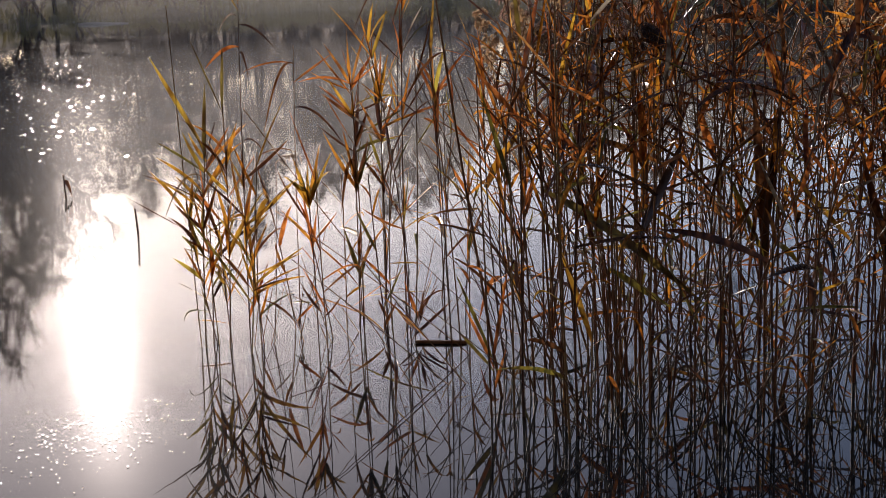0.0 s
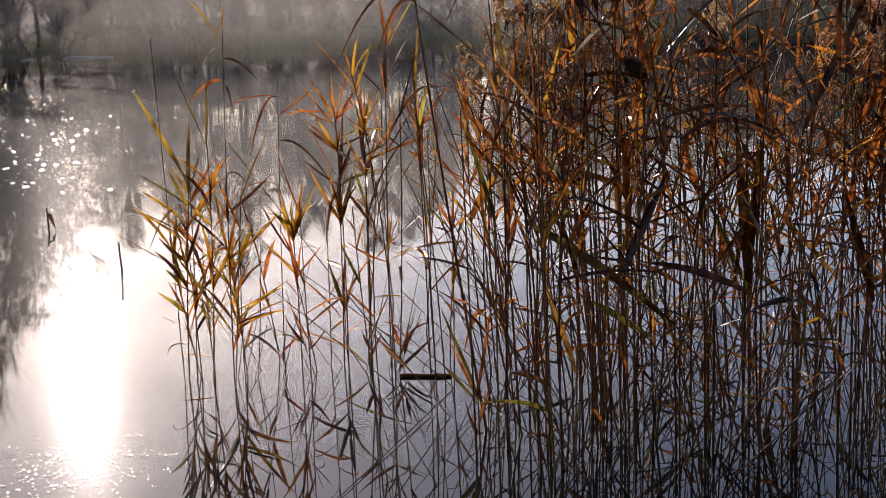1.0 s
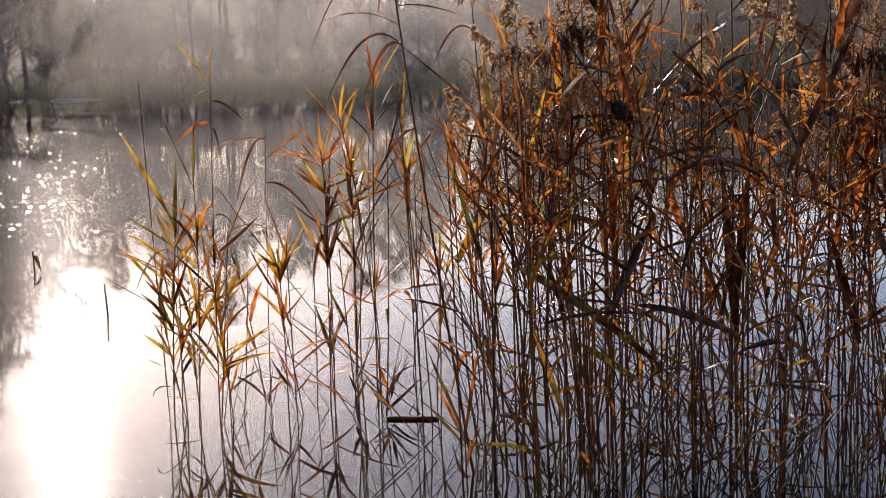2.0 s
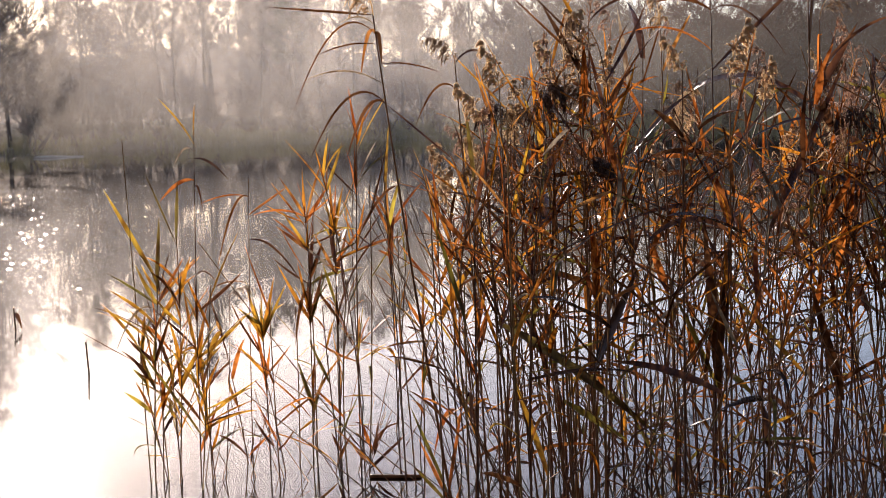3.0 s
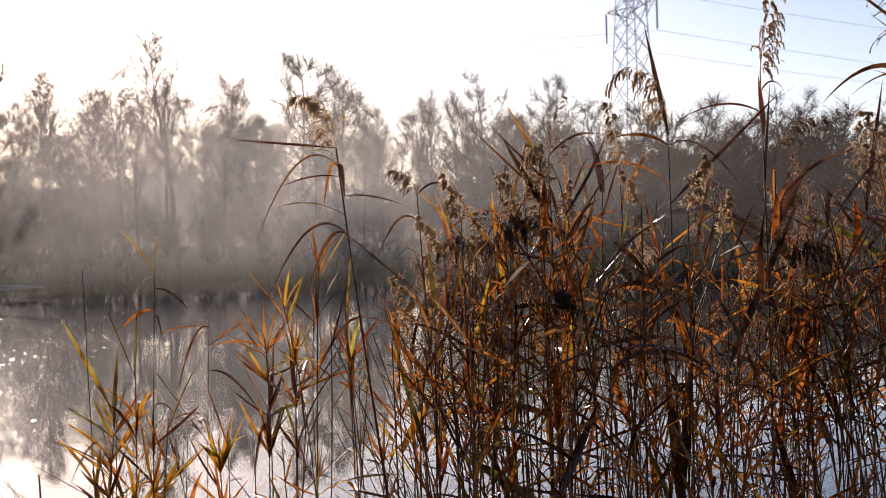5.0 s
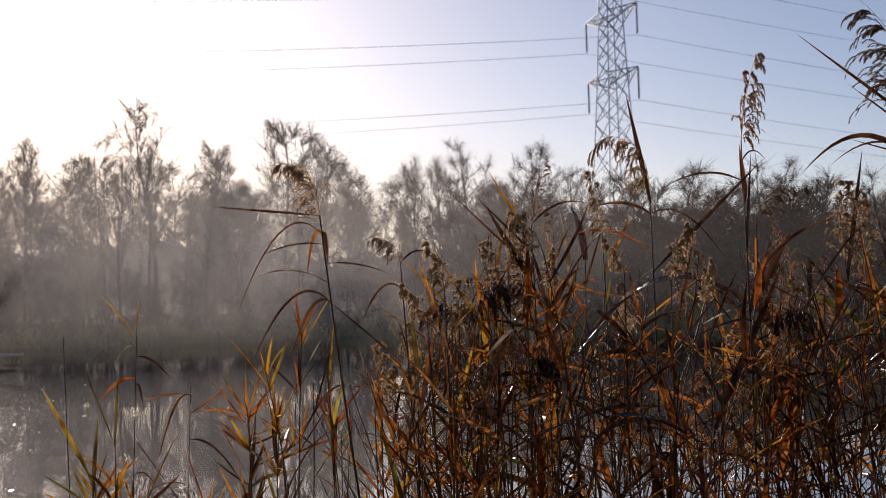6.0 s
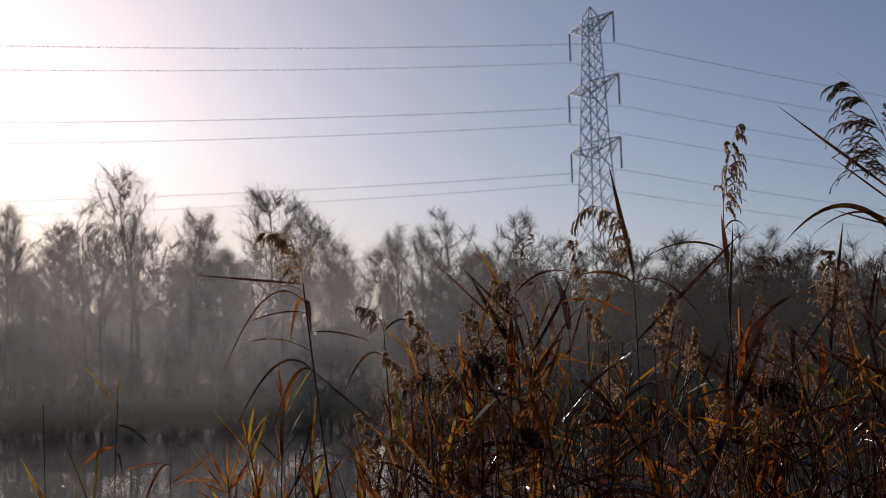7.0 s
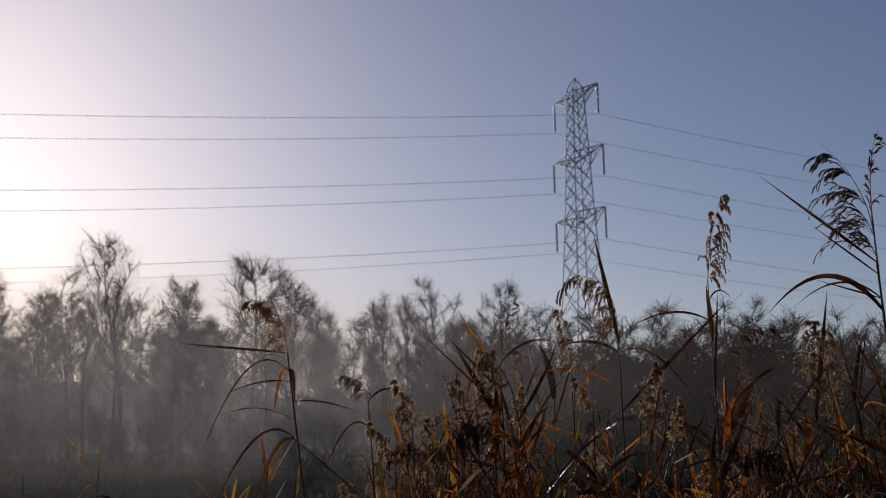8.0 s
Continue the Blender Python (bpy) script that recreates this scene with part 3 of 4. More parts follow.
def leaf_variant(rng, style, mat):
    """A leaf that grows from the origin towards +x."""
    length = rng.uniform(0.14, 0.36)
    width = rng.uniform(0.007, 0.016) * (1.5 if rng.random() < 0.2 else 1)
    if style == "broad":
        length, width = rng.uniform(0.26, 0.42), rng.uniform(0.020, 0.032)
    up = {"broad": rng.uniform(0, 65), "spear": 62, "arch": 52, "flat": 24, "hang": 18, "limp": 35}[style] + rng.uniform(-8, 8)
    d = Vector((math.cos(radians(up)), 0, math.sin(radians(up))))
    ctrl = d * length * 0.6
    drop = {"broad": 0.2, "spear": 0.0, "arch": 0.26, "flat": 0.08, "hang": 0.75, "limp": 0.45}[style] * length * rng.uniform(0.7, 1.3)
    tip = d * length - Vector((0, 0, drop)) + Vector((0, rng.uniform(-0.12, 0.12) * length, 0))
    if style in ("hang", "limp"):
        tip.x *= 0.6
    return blade_mesh((0, 0, 0), ctrl + Vector((0, rng.uniform(-0.05, 0.05) * length, 0)), tip, width, rng.uniform(-1.0, 1.0), rng.uniform(0.2, 0.9), mat, 8)


STYLES = ("broad", "spear", "arch", "flat", "hang", "limp")
LEAF_MATS = {"gold": M_GOLD, "amber": M_AMBER, "rust": M_RUST, "olive": M_OLIVE, "brown": M_BROWN, "straw": M_STRAW}
rng_l = random.Random(77)
LEAVES = {(st, mk): [leaf_variant(rng_l, st, mm) for _ in range(6)] for st in STYLES for mk, mm in LEAF_MATS.items()}


def plume_mesh(seed, length, curl, ease, whorls, reach, one_side, hang, mat, tuft=4, thin=1.0, full=1):
    """A seed plume. Its axis bends over towards +x by curl degrees, late for a high ease; branches in whorls spread to
    all sides or (one_side) along the bend and hang; thin chaffy husks line them."""
    rng = random.Random(seed)
    s = Shape()

    def jitter(k):
        return Vector((rng.uniform(-1, 1), rng.uniform(-1, 1), rng.uniform(-1, 1))) * k

    def husk(q, d):
        d = (d + jitter(0.22)).normalized()
        w = d.cross(jitter(1)).normalized() * rng.uniform(0.0007, 0.0013) * thin
        ln = rng.uniform(0.007, 0.014)
        n0 = len(s.v)
        s.v.extend([q, q + d * ln * 0.45 + w, q + d * ln, q + d * ln * 0.45 - w])
        s.f.append((n0, n0 + 1, n0 + 2, n0 + 3))

    def branch(p, d, ln, fall, fork):
        steps = 7
        pts = [p.copy()]
        for k in range(steps):
            d = (d + Vector((0.05 * one_side, 0, -fall * (0.35 + 1.1 * k / steps))) + jitter(0.07)).normalized()
            p = p + d * ln / steps
            pts.append(p.copy())
            if k >= (2 if fork else 0):
                for _ in range((1 if fork else 2) * full):
                    husk(pts[-2].lerp(p, rng.random()), d)
            if fork and k >= 1 and rng.random() < 0.62:
                branch(p, (d + jitter(0.22)).normalized(), ln * rng.uniform(0.22, 0.42), fall * 1.1, False)
        s.strip(pts, [0.0008] * (steps + 1), d.orthogonal().normalized())

    axis, p = [], Vector((0, 0, 0))
    for i in range(21):
        axis.append(p.copy())
        a = radians(curl) * (i / 20) ** ease
        p = p + (Vector((math.sin(a), 0, math.cos(a))) + jitter(0.03)) * length / 20
    s.tube(axis, [0.0019 * (1 - i / 22) for i in range(21)], 5, False)
    for b in range(whorls):
        u = min(0.985, (b + 0.4 * rng.random()) / whorls)
        i = min(19, int(u * 20))
        at = axis[i].lerp(axis[i + 1], u * 20 - i)
        along = (axis[i + 1] - axis[i]).normalized()
        for _ in range(rng.randint(tuft - 1, tuft)):
            az = rng.uniform(0, 2 * math.pi)
            out = Vector((math.cos(az) * (1 - 0.6 * one_side) + one_side, math.sin(az) * (1 - 0.35 * one_side), 0)) * rng.uniform(0.2, 0.6)
            branch(at, (along + out).normalized(), length * reach * (1.0 - 0.62 * u) * rng.uniform(0.45, 1.1), hang * rng.uniform(0.7, 1.3), True)
    return s.mesh("plume", mat, False)


PLUMES = {
    "hook": plume_mesh(1, 0.235, 105, 2.0, 15, 0.36, 0.45, 0.30, M_PLUME_GOLD, 4, 1.25),
    "arch": plume_mesh(2, 0.33, 185, 2.0, 12, 0.34, 0.5, 0.40, M_PLUME_GOLD, 4, 1.2, 2),
    "upright": plume_mesh(3, 0.28, 16, 1.0, 9, 0.30, 0.3, 0.42, M_PLUME_GOLD, 5, 1.25, 2),
    "fluffy": plume_mesh(4, 0.15, 35, 1.2, 11, 0.40, 0.2, 0.26, M_PLUME_PALE, 4, 1.15, 2),
    "swept": plume_mesh(5, 0.34, 58, 1.3, 5, 0.46, 1.0, 0.24, M_PLUME, 10, 1.0, 2),
    "limp": plume_mesh(6, 0.17, 95, 1.3, 11, 0.5, 0.4, 0.34, M_PLUME, 3, 1.1),
    "drape": plume_mesh(10, 0.20, 150, 1.1, 12, 0.5, 0.3, 0.45, M_PLUME_DARK, 4, 1.2),
    "sheaf": plume_mesh(11, 0.24, 20, 1.2, 15, 0.26, 0.15, 0.26, M_PLUME_GOLD, 4, 1.2, 2),
    "comb": plume_mesh(7, 0.22, 105, 1.0, 6, 0.42, 0.8, 0.26, M_PLUME, 4, 1.1),
    "heavy": plume_mesh(8, 0.21, 60, 1.5, 10, 0.42, 0.3, 0.34, M_PLUME_ROSE, 3),
    "narrow": plume_mesh(9, 0.20, 20, 1.2, 9, 0.26, 0.2, 0.12, M_PLUME_ROSE, 2, 0.9),
}


def stem_mesh(base, ctrl, top, r0, r1):
    s = Shape()
    base, ctrl, top = Vector(base), Vector(ctrl), Vector(top)
    length = (top - base).length
    joints = max(3, int(length / 0.13))
    pts, radii = [], []
    for i in range(joints):
        for du, k in ((0.0, 1.28), (0.06, 1.0), (0.94, 0.96)):
            u = (i + du) / joints
            pts.append(bezier(base, ctrl, top, u))
            radii.append((r0 + (r1 - r0) * u) * k)
    pts.append(top)
    radii.append(r1)
    s.tube(pts, radii, 6)
    return s.mesh("stem", M_STEM)


class Reed:
    """One reed in the water: foot (x, y), top (x, y, z) and a bow sideways."""

    def __init__(self, x, y, top, label, group, r0=0.0042, r1=0.0016, bow=0.0, name="reed"):
        self.ob = thing(name, x, y, 0, label, "reed", group)
        self.foot = Vector((x, y, 0))
        self.base = Vector((0, 0, -0.35))
        self.top = Vector(top) - self.foot
        mid = self.base.lerp(self.top, 0.55)
        self.ctrl = mid + Vector((bow, bow * 0.3, 0))
        part("stem", stem_mesh(self.base, self.ctrl, self.top, r0, r1), self.ob)

    def at(self, u):
        return bezier(self.base, self.ctrl, self.top, u)

    def at_height(self, z):
        lo = min(((abs(self.at(k / 60).z - z), k / 60) for k in range(61)))[1]
        return self.at(lo)

    def leaf(self, z, style, colour, turn, scale, rng, label=""):
        """A ready leaf at height z, turned about the stem."""
        me = rng.choice(LEAVES[(style, colour)])
        p = self.at_height(z)
        m = Matrix.Translation(p) @ Euler((rng.uniform(-0.2, 0.2), rng.uniform(-0.25, 0.25), turn)).to_matrix().to_4x4() @ Matrix.Scale(scale, 4)
        part("leaf", me, self.ob, label, m)

    def blade(self, z, tip, arch, width, colour, twist=0.95, fold=0.35, dy=0.0, label=""):
        """A leaf of its own from the stem at height z to tip (x, z in the world), arched by so many metres."""
        p = self.at_height(z)
        t = Vector((tip[0] - self.foot.x, p.y + dy, tip[1]))
        c = p.lerp(t, 0.45) + Vector((0, 0, arch * 2))
        part("leaf", blade_mesh(p, c, t, width, twist, fold, LEAF_MATS[colour]), self.ob, label)

    def fan(self, z, n, spread, length, width, colours, rng, lean=0.0):
        """A tuft of n leaves that spread upwards from one joint, up to spread degrees to each side."""
        p = self.at_height(z) + self.foot
        for k in range(n):
            a = radians(lean + spread * (2 * (k + rng.random()) / n - 1))
            ln = length * rng.uniform(0.6, 1.1)
            tip = (p.x + math.sin(a) * ln, p.z + math.cos(a) * ln)
            self.blade(z + rng.uniform(-0.04, 0.02), tip, rng.uniform(-0.01, 0.02), width * rng.uniform(0.7, 1.2), pick(rng, colours), rng.choice((-1, 1)) * rng.uniform(0.7, 1.3), dy=rng.uniform(-0.5, 0.5) * ln)

    def plume(self, kind, turn, scale=1.0, tilt=0.0, label=""):
        d = (self.at(1.0) - self.at(0.93)).normalized()
        q = Vector((0, 0, 1)).rotation_difference(d).to_matrix().to_4x4()
        m = Matrix.Translation(self.at(0.995)) @ q @ Euler((0, tilt, 0)).to_matrix().to_4x4() @ Euler((0, 0, turn)).to_matrix().to_4x4() @ Matrix.Scale(scale, 4)
        part("plume", PLUMES[kind], self.ob, label, m)


def pick(rng, weights):
    return rng.choices(list(weights), list(weights.values()))[0]


def dress(reed, rng, n, z0, z1, styles, colours, size):
    """Leaves on both sides of a reed, alternating upwards."""
    side = rng.uniform(0, 2 * math.pi)
    for k in range(n):
        z = z0 + (z1 - z0) * (k + rng.random() * 0.7) / n
        side += math.pi + rng.uniform(-0.7, 0.7)
        style = pick(rng, styles)
        reed.leaf(z, style, pick(rng, colours if style != "broad" else WITHERED), side, size * rng.uniform(0.65, 1.15), rng)


GOLDEN = {"gold": 5.5, "amber": 1.6, "rust": 2.0, "olive": 1.2, "brown": 1.2}
RUSTY = {"rust": 4, "amber": 2.4, "brown": 2.5, "olive": 1, "straw": 0.4}
DENSE = {"brown": 3.9, "rust": 3.4, "olive": 1.1, "amber": 2.2, "straw": 0.7}
LOW = {"brown": 2, "olive": 2.6, "gold": 1.6, "rust": 1.8, "amber": 1.6, "straw": 0.8}
WITHERED = {"brown": 4, "rust": 0.5, "olive": 0.5}
LEFT, MIDDLE, RIGHT = "reeds in the thin clump", "reeds in the middle clump", "reeds in the dense stand"


def thin_clump():
    """A handful of thin golden reeds, their leaves held up and out."""
    rng = random.Random(21)
    gold = "short golden reed with long upright leaves standing in water"
    a = Reed(-0.79, 4.1, (-0.735, 4.1, 0.70), gold, LEFT, bow=-0.03, r0=0.0034)
    a.blade(0.63, (-0.896, 0.947), 0.0, 0.026, "gold", 1.2)
    a.blade(0.60, (-0.728, 0.855), 0.0, 0.022, "olive", 1.2)
    a.blade(0.62, (-0.815, 0.748), 0.03, 0.008, "brown")
    a.blade(0.50, (-0.895, 0.627), 0.01, 0.019, "gold", 1.2)
    a.blade(0.47, (-0.955, 0.577), 0.012, 0.008, "brown")
    a.blade(0.36, (-1.01, 0.51), 0.0, 0.007, "brown")
    a.blade(0.55, (-0.89, 0.42), 0.06, 0.012, "straw", 1.0)
    a.blade(0.58, (-0.66, 0.72), 0.0, 0.018, "rust", 1.1)
    for z in (0.58, 0.48, 0.38, 0.29, 0.20):
        a.fan(z, 3, 48, 0.19, 0.016, GOLDEN, rng, -8)
    b = Reed(-0.735, 4.08, (-0.674, 4.08, 0.79), gold, LEFT, bow=0.03, r0=0.003)
    b.blade(0.76, (-0.764, 1.0), 0.0, 0.011, "olive", 1.0)
    b.blade(0.75, (-0.662, 0.976), 0.0, 0.017, "olive", 1.2)
    b.blade(0.56, (-0.76, 0.68), 0.02, 0.020, "brown", 1.1)
    for z in (0.62, 0.50, 0.40, 0.30, 0.20):
        b.fan(z, 3, 52, 0.19, 0.015, GOLDEN, rng)
    tall = Reed(-0.645, 4.1, (-0.606, 4.1, 1.12), "thin golden reed with a small forked top standing in water", LEFT, bow=-0.01, r0=0.0028, r1=0.0012)
    tall.blade(1.08, (-0.71, 1.22), 0.01, 0.012, "gold")
    tall.blade(1.09, (-0.60, 1.20), 0.005, 0.010, "gold")
    tall.blade(1.06, (-0.676, 1.005), 0.03, 0.009, "straw")
    tall.blade(1.02, (-0.503, 0.958), 0.02, 0.011, "brown", 1.1)
    tall.blade(0.97, (-0.724, 0.90), 0.02, 0.017, "rust", 1.2)
    tall.blade(0.94, (-0.589, 0.868), 0.03, 0.010, "brown")
    tall.blade(0.66, (-0.55, 0.62), 0.03, 0.007, "brown")
    for z in (0.52, 0.42, 0.32, 0.22, 0.13):
        tall.fan(z, 3, 55, 0.20, 0.015, {"brown": 2, "rust": 2, "gold": 3}, rng, 10)
    for i in range(7):
        x, y = rng.uniform(-0.80, -0.56), rng.uniform(4.0, 4.2)
        h = rng.uniform(0.40, 0.72)
        r = Reed(x, y, (x + rng.gauss(-0.02, 0.09), y + rng.gauss(0, 0.06), h), gold, LEFT, bow=rng.gauss(0, 0.03), r0=0.0028)
        dress(r, rng, rng.randint(6, 9), h * 0.15, h * 0.99, {"spear": 5, "arch": 2, "flat": 3, "limp": 1.0}, GOLDEN, 0.95)
        if i % 2:
            r.fan(h * 0.9, 3, 45, 0.17, 0.015, GOLDEN, rng)
    low = Reed(-0.60, 4.1, (-0.52, 4.1, 0.60), "thin reed with a small dark hanging seed head", LEFT, bow=0.02, r0=0.0024, r1=0.001)
    low.plume("comb", 0.0, 0.45, 0.5)
    for i in range(4):                                   # leaning broken canes
        x = rng.uniform(-0.72, -0.58)
        w = rng.uniform(0.08, 0.22)
        Reed(x, rng.uniform(4.0, 4.15), (x + w, 4.1, rng.uniform(0.18, 0.42)), "thin bent cane leaning among the golden reeds", LEFT, r0=0.0022, r1=0.001, name="broken_reed")


def middle_clump():
    """Leaf fans and orange sprays on thin stems, loosely set, with open water between them."""
    rng = random.Random(22)
    orange = {"rust": 4, "gold": 3, "amber": 2}
    lab = "short rust-leaved reed standing in shallow water"
    f1 = Reed(-0.435, 4.2, (-0.438, 4.2, 0.55), lab, MIDDLE, bow=0.02, r0=0.003)
    f1.fan(0.46, 9, 48, 0.17, 0.017, {"gold": 6, "olive": 3, "brown": 1}, rng)
    f1.fan(0.30, 4, 60, 0.20, 0.013, RUSTY, rng)
    f2 = Reed(-0.30, 4.2, (-0.275, 4.2, 0.62), lab, MIDDLE, bow=0.01, r0=0.0036)
    f2.fan(0.50, 9, 32, 0.19, 0.018, {"olive": 4, "brown": 4, "gold": 2}, rng)
    f2.blade(0.58, (-0.33, 0.40), 0.06, 0.017, "brown", 1.1)
    f2.fan(0.20, 4, 60, 0.18, 0.013, RUSTY, rng)
    sp = Reed(-0.29, 4.25, (-0.283, 4.25, 0.86), "reed with a spray of orange leaves at its top", MIDDLE, bow=0.03, r0=0.0034)
    sp.fan(0.82, 9, 75, 0.19, 0.014, orange, rng, -14)
    sp.fan(0.74, 8, 80, 0.17, 0.015, orange, rng, 6)
    sp.fan(0.64, 6, 85, 0.20, 0.014, RUSTY, rng, 10)
    s2 = Reed(-0.21, 4.2, (-0.19, 4.2, 0.84), "reed with a spray of orange leaves at its top", MIDDLE, bow=0.02, r0=0.003)
    s2.fan(0.80, 6, 35, 0.18, 0.013, orange, rng)
    s2.fan(0.66, 6, 70, 0.19, 0.015, RUSTY, rng)
    s2.fan(0.50, 5, 45, 0.17, 0.016, {"brown": 3, "olive": 2}, rng)
    s2.blade(0.50, (-0.004, 0.776), 0.06, 0.009, "brown", 1.0)
    th = Reed(-0.49, 4.2, (-0.454, 4.2, 0.96), "thin bare reed with a few narrow drooping leaves", MIDDLE, bow=-0.01, r0=0.0024, r1=0.001)
    th.blade(0.90, (-0.62, 0.88), 0.015, 0.009, "rust")
    th.blade(0.90, (-0.57, 0.66), 0.07, 0.012, "brown")
    th.blade(0.84, (-0.33, 0.93), 0.0, 0.012, "rust")
    th.blade(0.76, (-0.30, 0.62), 0.04, 0.012, "brown")
    th.blade(0.62, (-0.60, 0.60), 0.02, 0.008, "brown")
    st = Reed(-0.13, 4.2, (-0.10, 4.2, 1.12), "slender reed with thin dry leaves beside the dense stand", MIDDLE, bow=-0.02, r0=0.0034)
    st.fan(1.08, 5, 40, 0.17, 0.012, orange, rng, 10)
    st.fan(0.92, 5, 55, 0.18, 0.013, RUSTY, rng)
    st.fan(0.74, 5, 75, 0.18, 0.010, RUSTY, rng, 10)
    st.fan(0.36, 5, 60, 0.15, 0.014, GOLDEN, rng)
    for i in range(6):
        x, y = rng.uniform(-0.50, -0.18), rng.uniform(4.0, 4.3)
        h = rng.uniform(0.35, 0.6)
        r = Reed(x, y, (x + rng.gauss(0.0, 0.07), y + rng.gauss(0, 0.06), h), lab, MIDDLE, bow=rng.gauss(0, 0.03), r0=0.0026)
        dress(r, rng, rng.randint(5, 8), h * 0.15, h * 0.99, {"spear": 4, "arch": 2, "flat": 3, "limp": 1.6}, RUSTY if i % 2 else GOLDEN, 0.85)
    for i in range(9):
        x, y = rng.uniform(-0.14, 0.12), rng.uniform(3.7, 4.3)
        h = rng.uniform(0.5, 1.05)
        r = Reed(x, y, (x + rng.gauss(-0.02, 0.06), y, h), "slender reed with thin dry leaves beside the dense stand", MIDDLE, bow=rng.gauss(0, 0.04), r0=0.0028)
        dress(r, rng, rng.randint(5, 8), h * 0.3, h, {"spear": 3, "arch": 3, "flat": 3, "limp": 1}, GOLDEN if i % 2 else RUSTY, 0.8)
        if i % 3 == 0:
            r.fan(h * 0.95, 5, 50, 0.16, 0.012, orange, rng)
    for i in range(4):
        x, y = rng.uniform(-0.3, 0.25), rng.uniform(4.6, 5.2)
        h = rng.uniform(0.6, 0.95)
        r = Reed(x, y, (x + rng.gauss(0, 0.06), y, h), "slender reed standing farther out in the water", MIDDLE, bow=rng.gauss(0, 0.03), r0=0.003)
        dress(r, rng, rng.randint(3, 6), h * 0.4, h, {"spear": 3, "arch": 3, "flat": 2, "limp": 1}, GOLDEN, 0.75)
    for i in range(12):                                  # fallen and leaning canes and leaves low over the water
        x = rng.uniform(-0.50, -0.05)
        w = rng.choice((-1, 1)) * rng.uniform(0.12, 0.34)
        r = Reed(x, rng.uniform(4.0, 4.3), (x + w, rng.uniform(4.0, 4.3), rng.uniform(0.06, 0.34)), "thin bent cane leaning low over the water", MIDDLE, r0=0.0022, r1=0.001, name="broken_reed")
        if i % 2:
            r.fan(0.05 + 0.04 * rng.random(), 3, 70, 0.14, 0.012, {"brown": 3, "rust": 1}, rng)


def stand_top(x36):
    """Height of the dense stand's top at 3.6 m, by how far to the right."""
    return float(np.interp(x36, [0.0, 0.15, 0.25, 0.35, 0.45, 0.6, 0.72, 0.8, 0.95, 1.1, 1.3, 1.5, 1.75, 2.2],
                           [0.5, 0.75, 1.02, 1.18, 1.34, 1.38, 1.24, 1.16, 1.26, 1.22, 1.2, 1.34, 1.42, 1.45]))


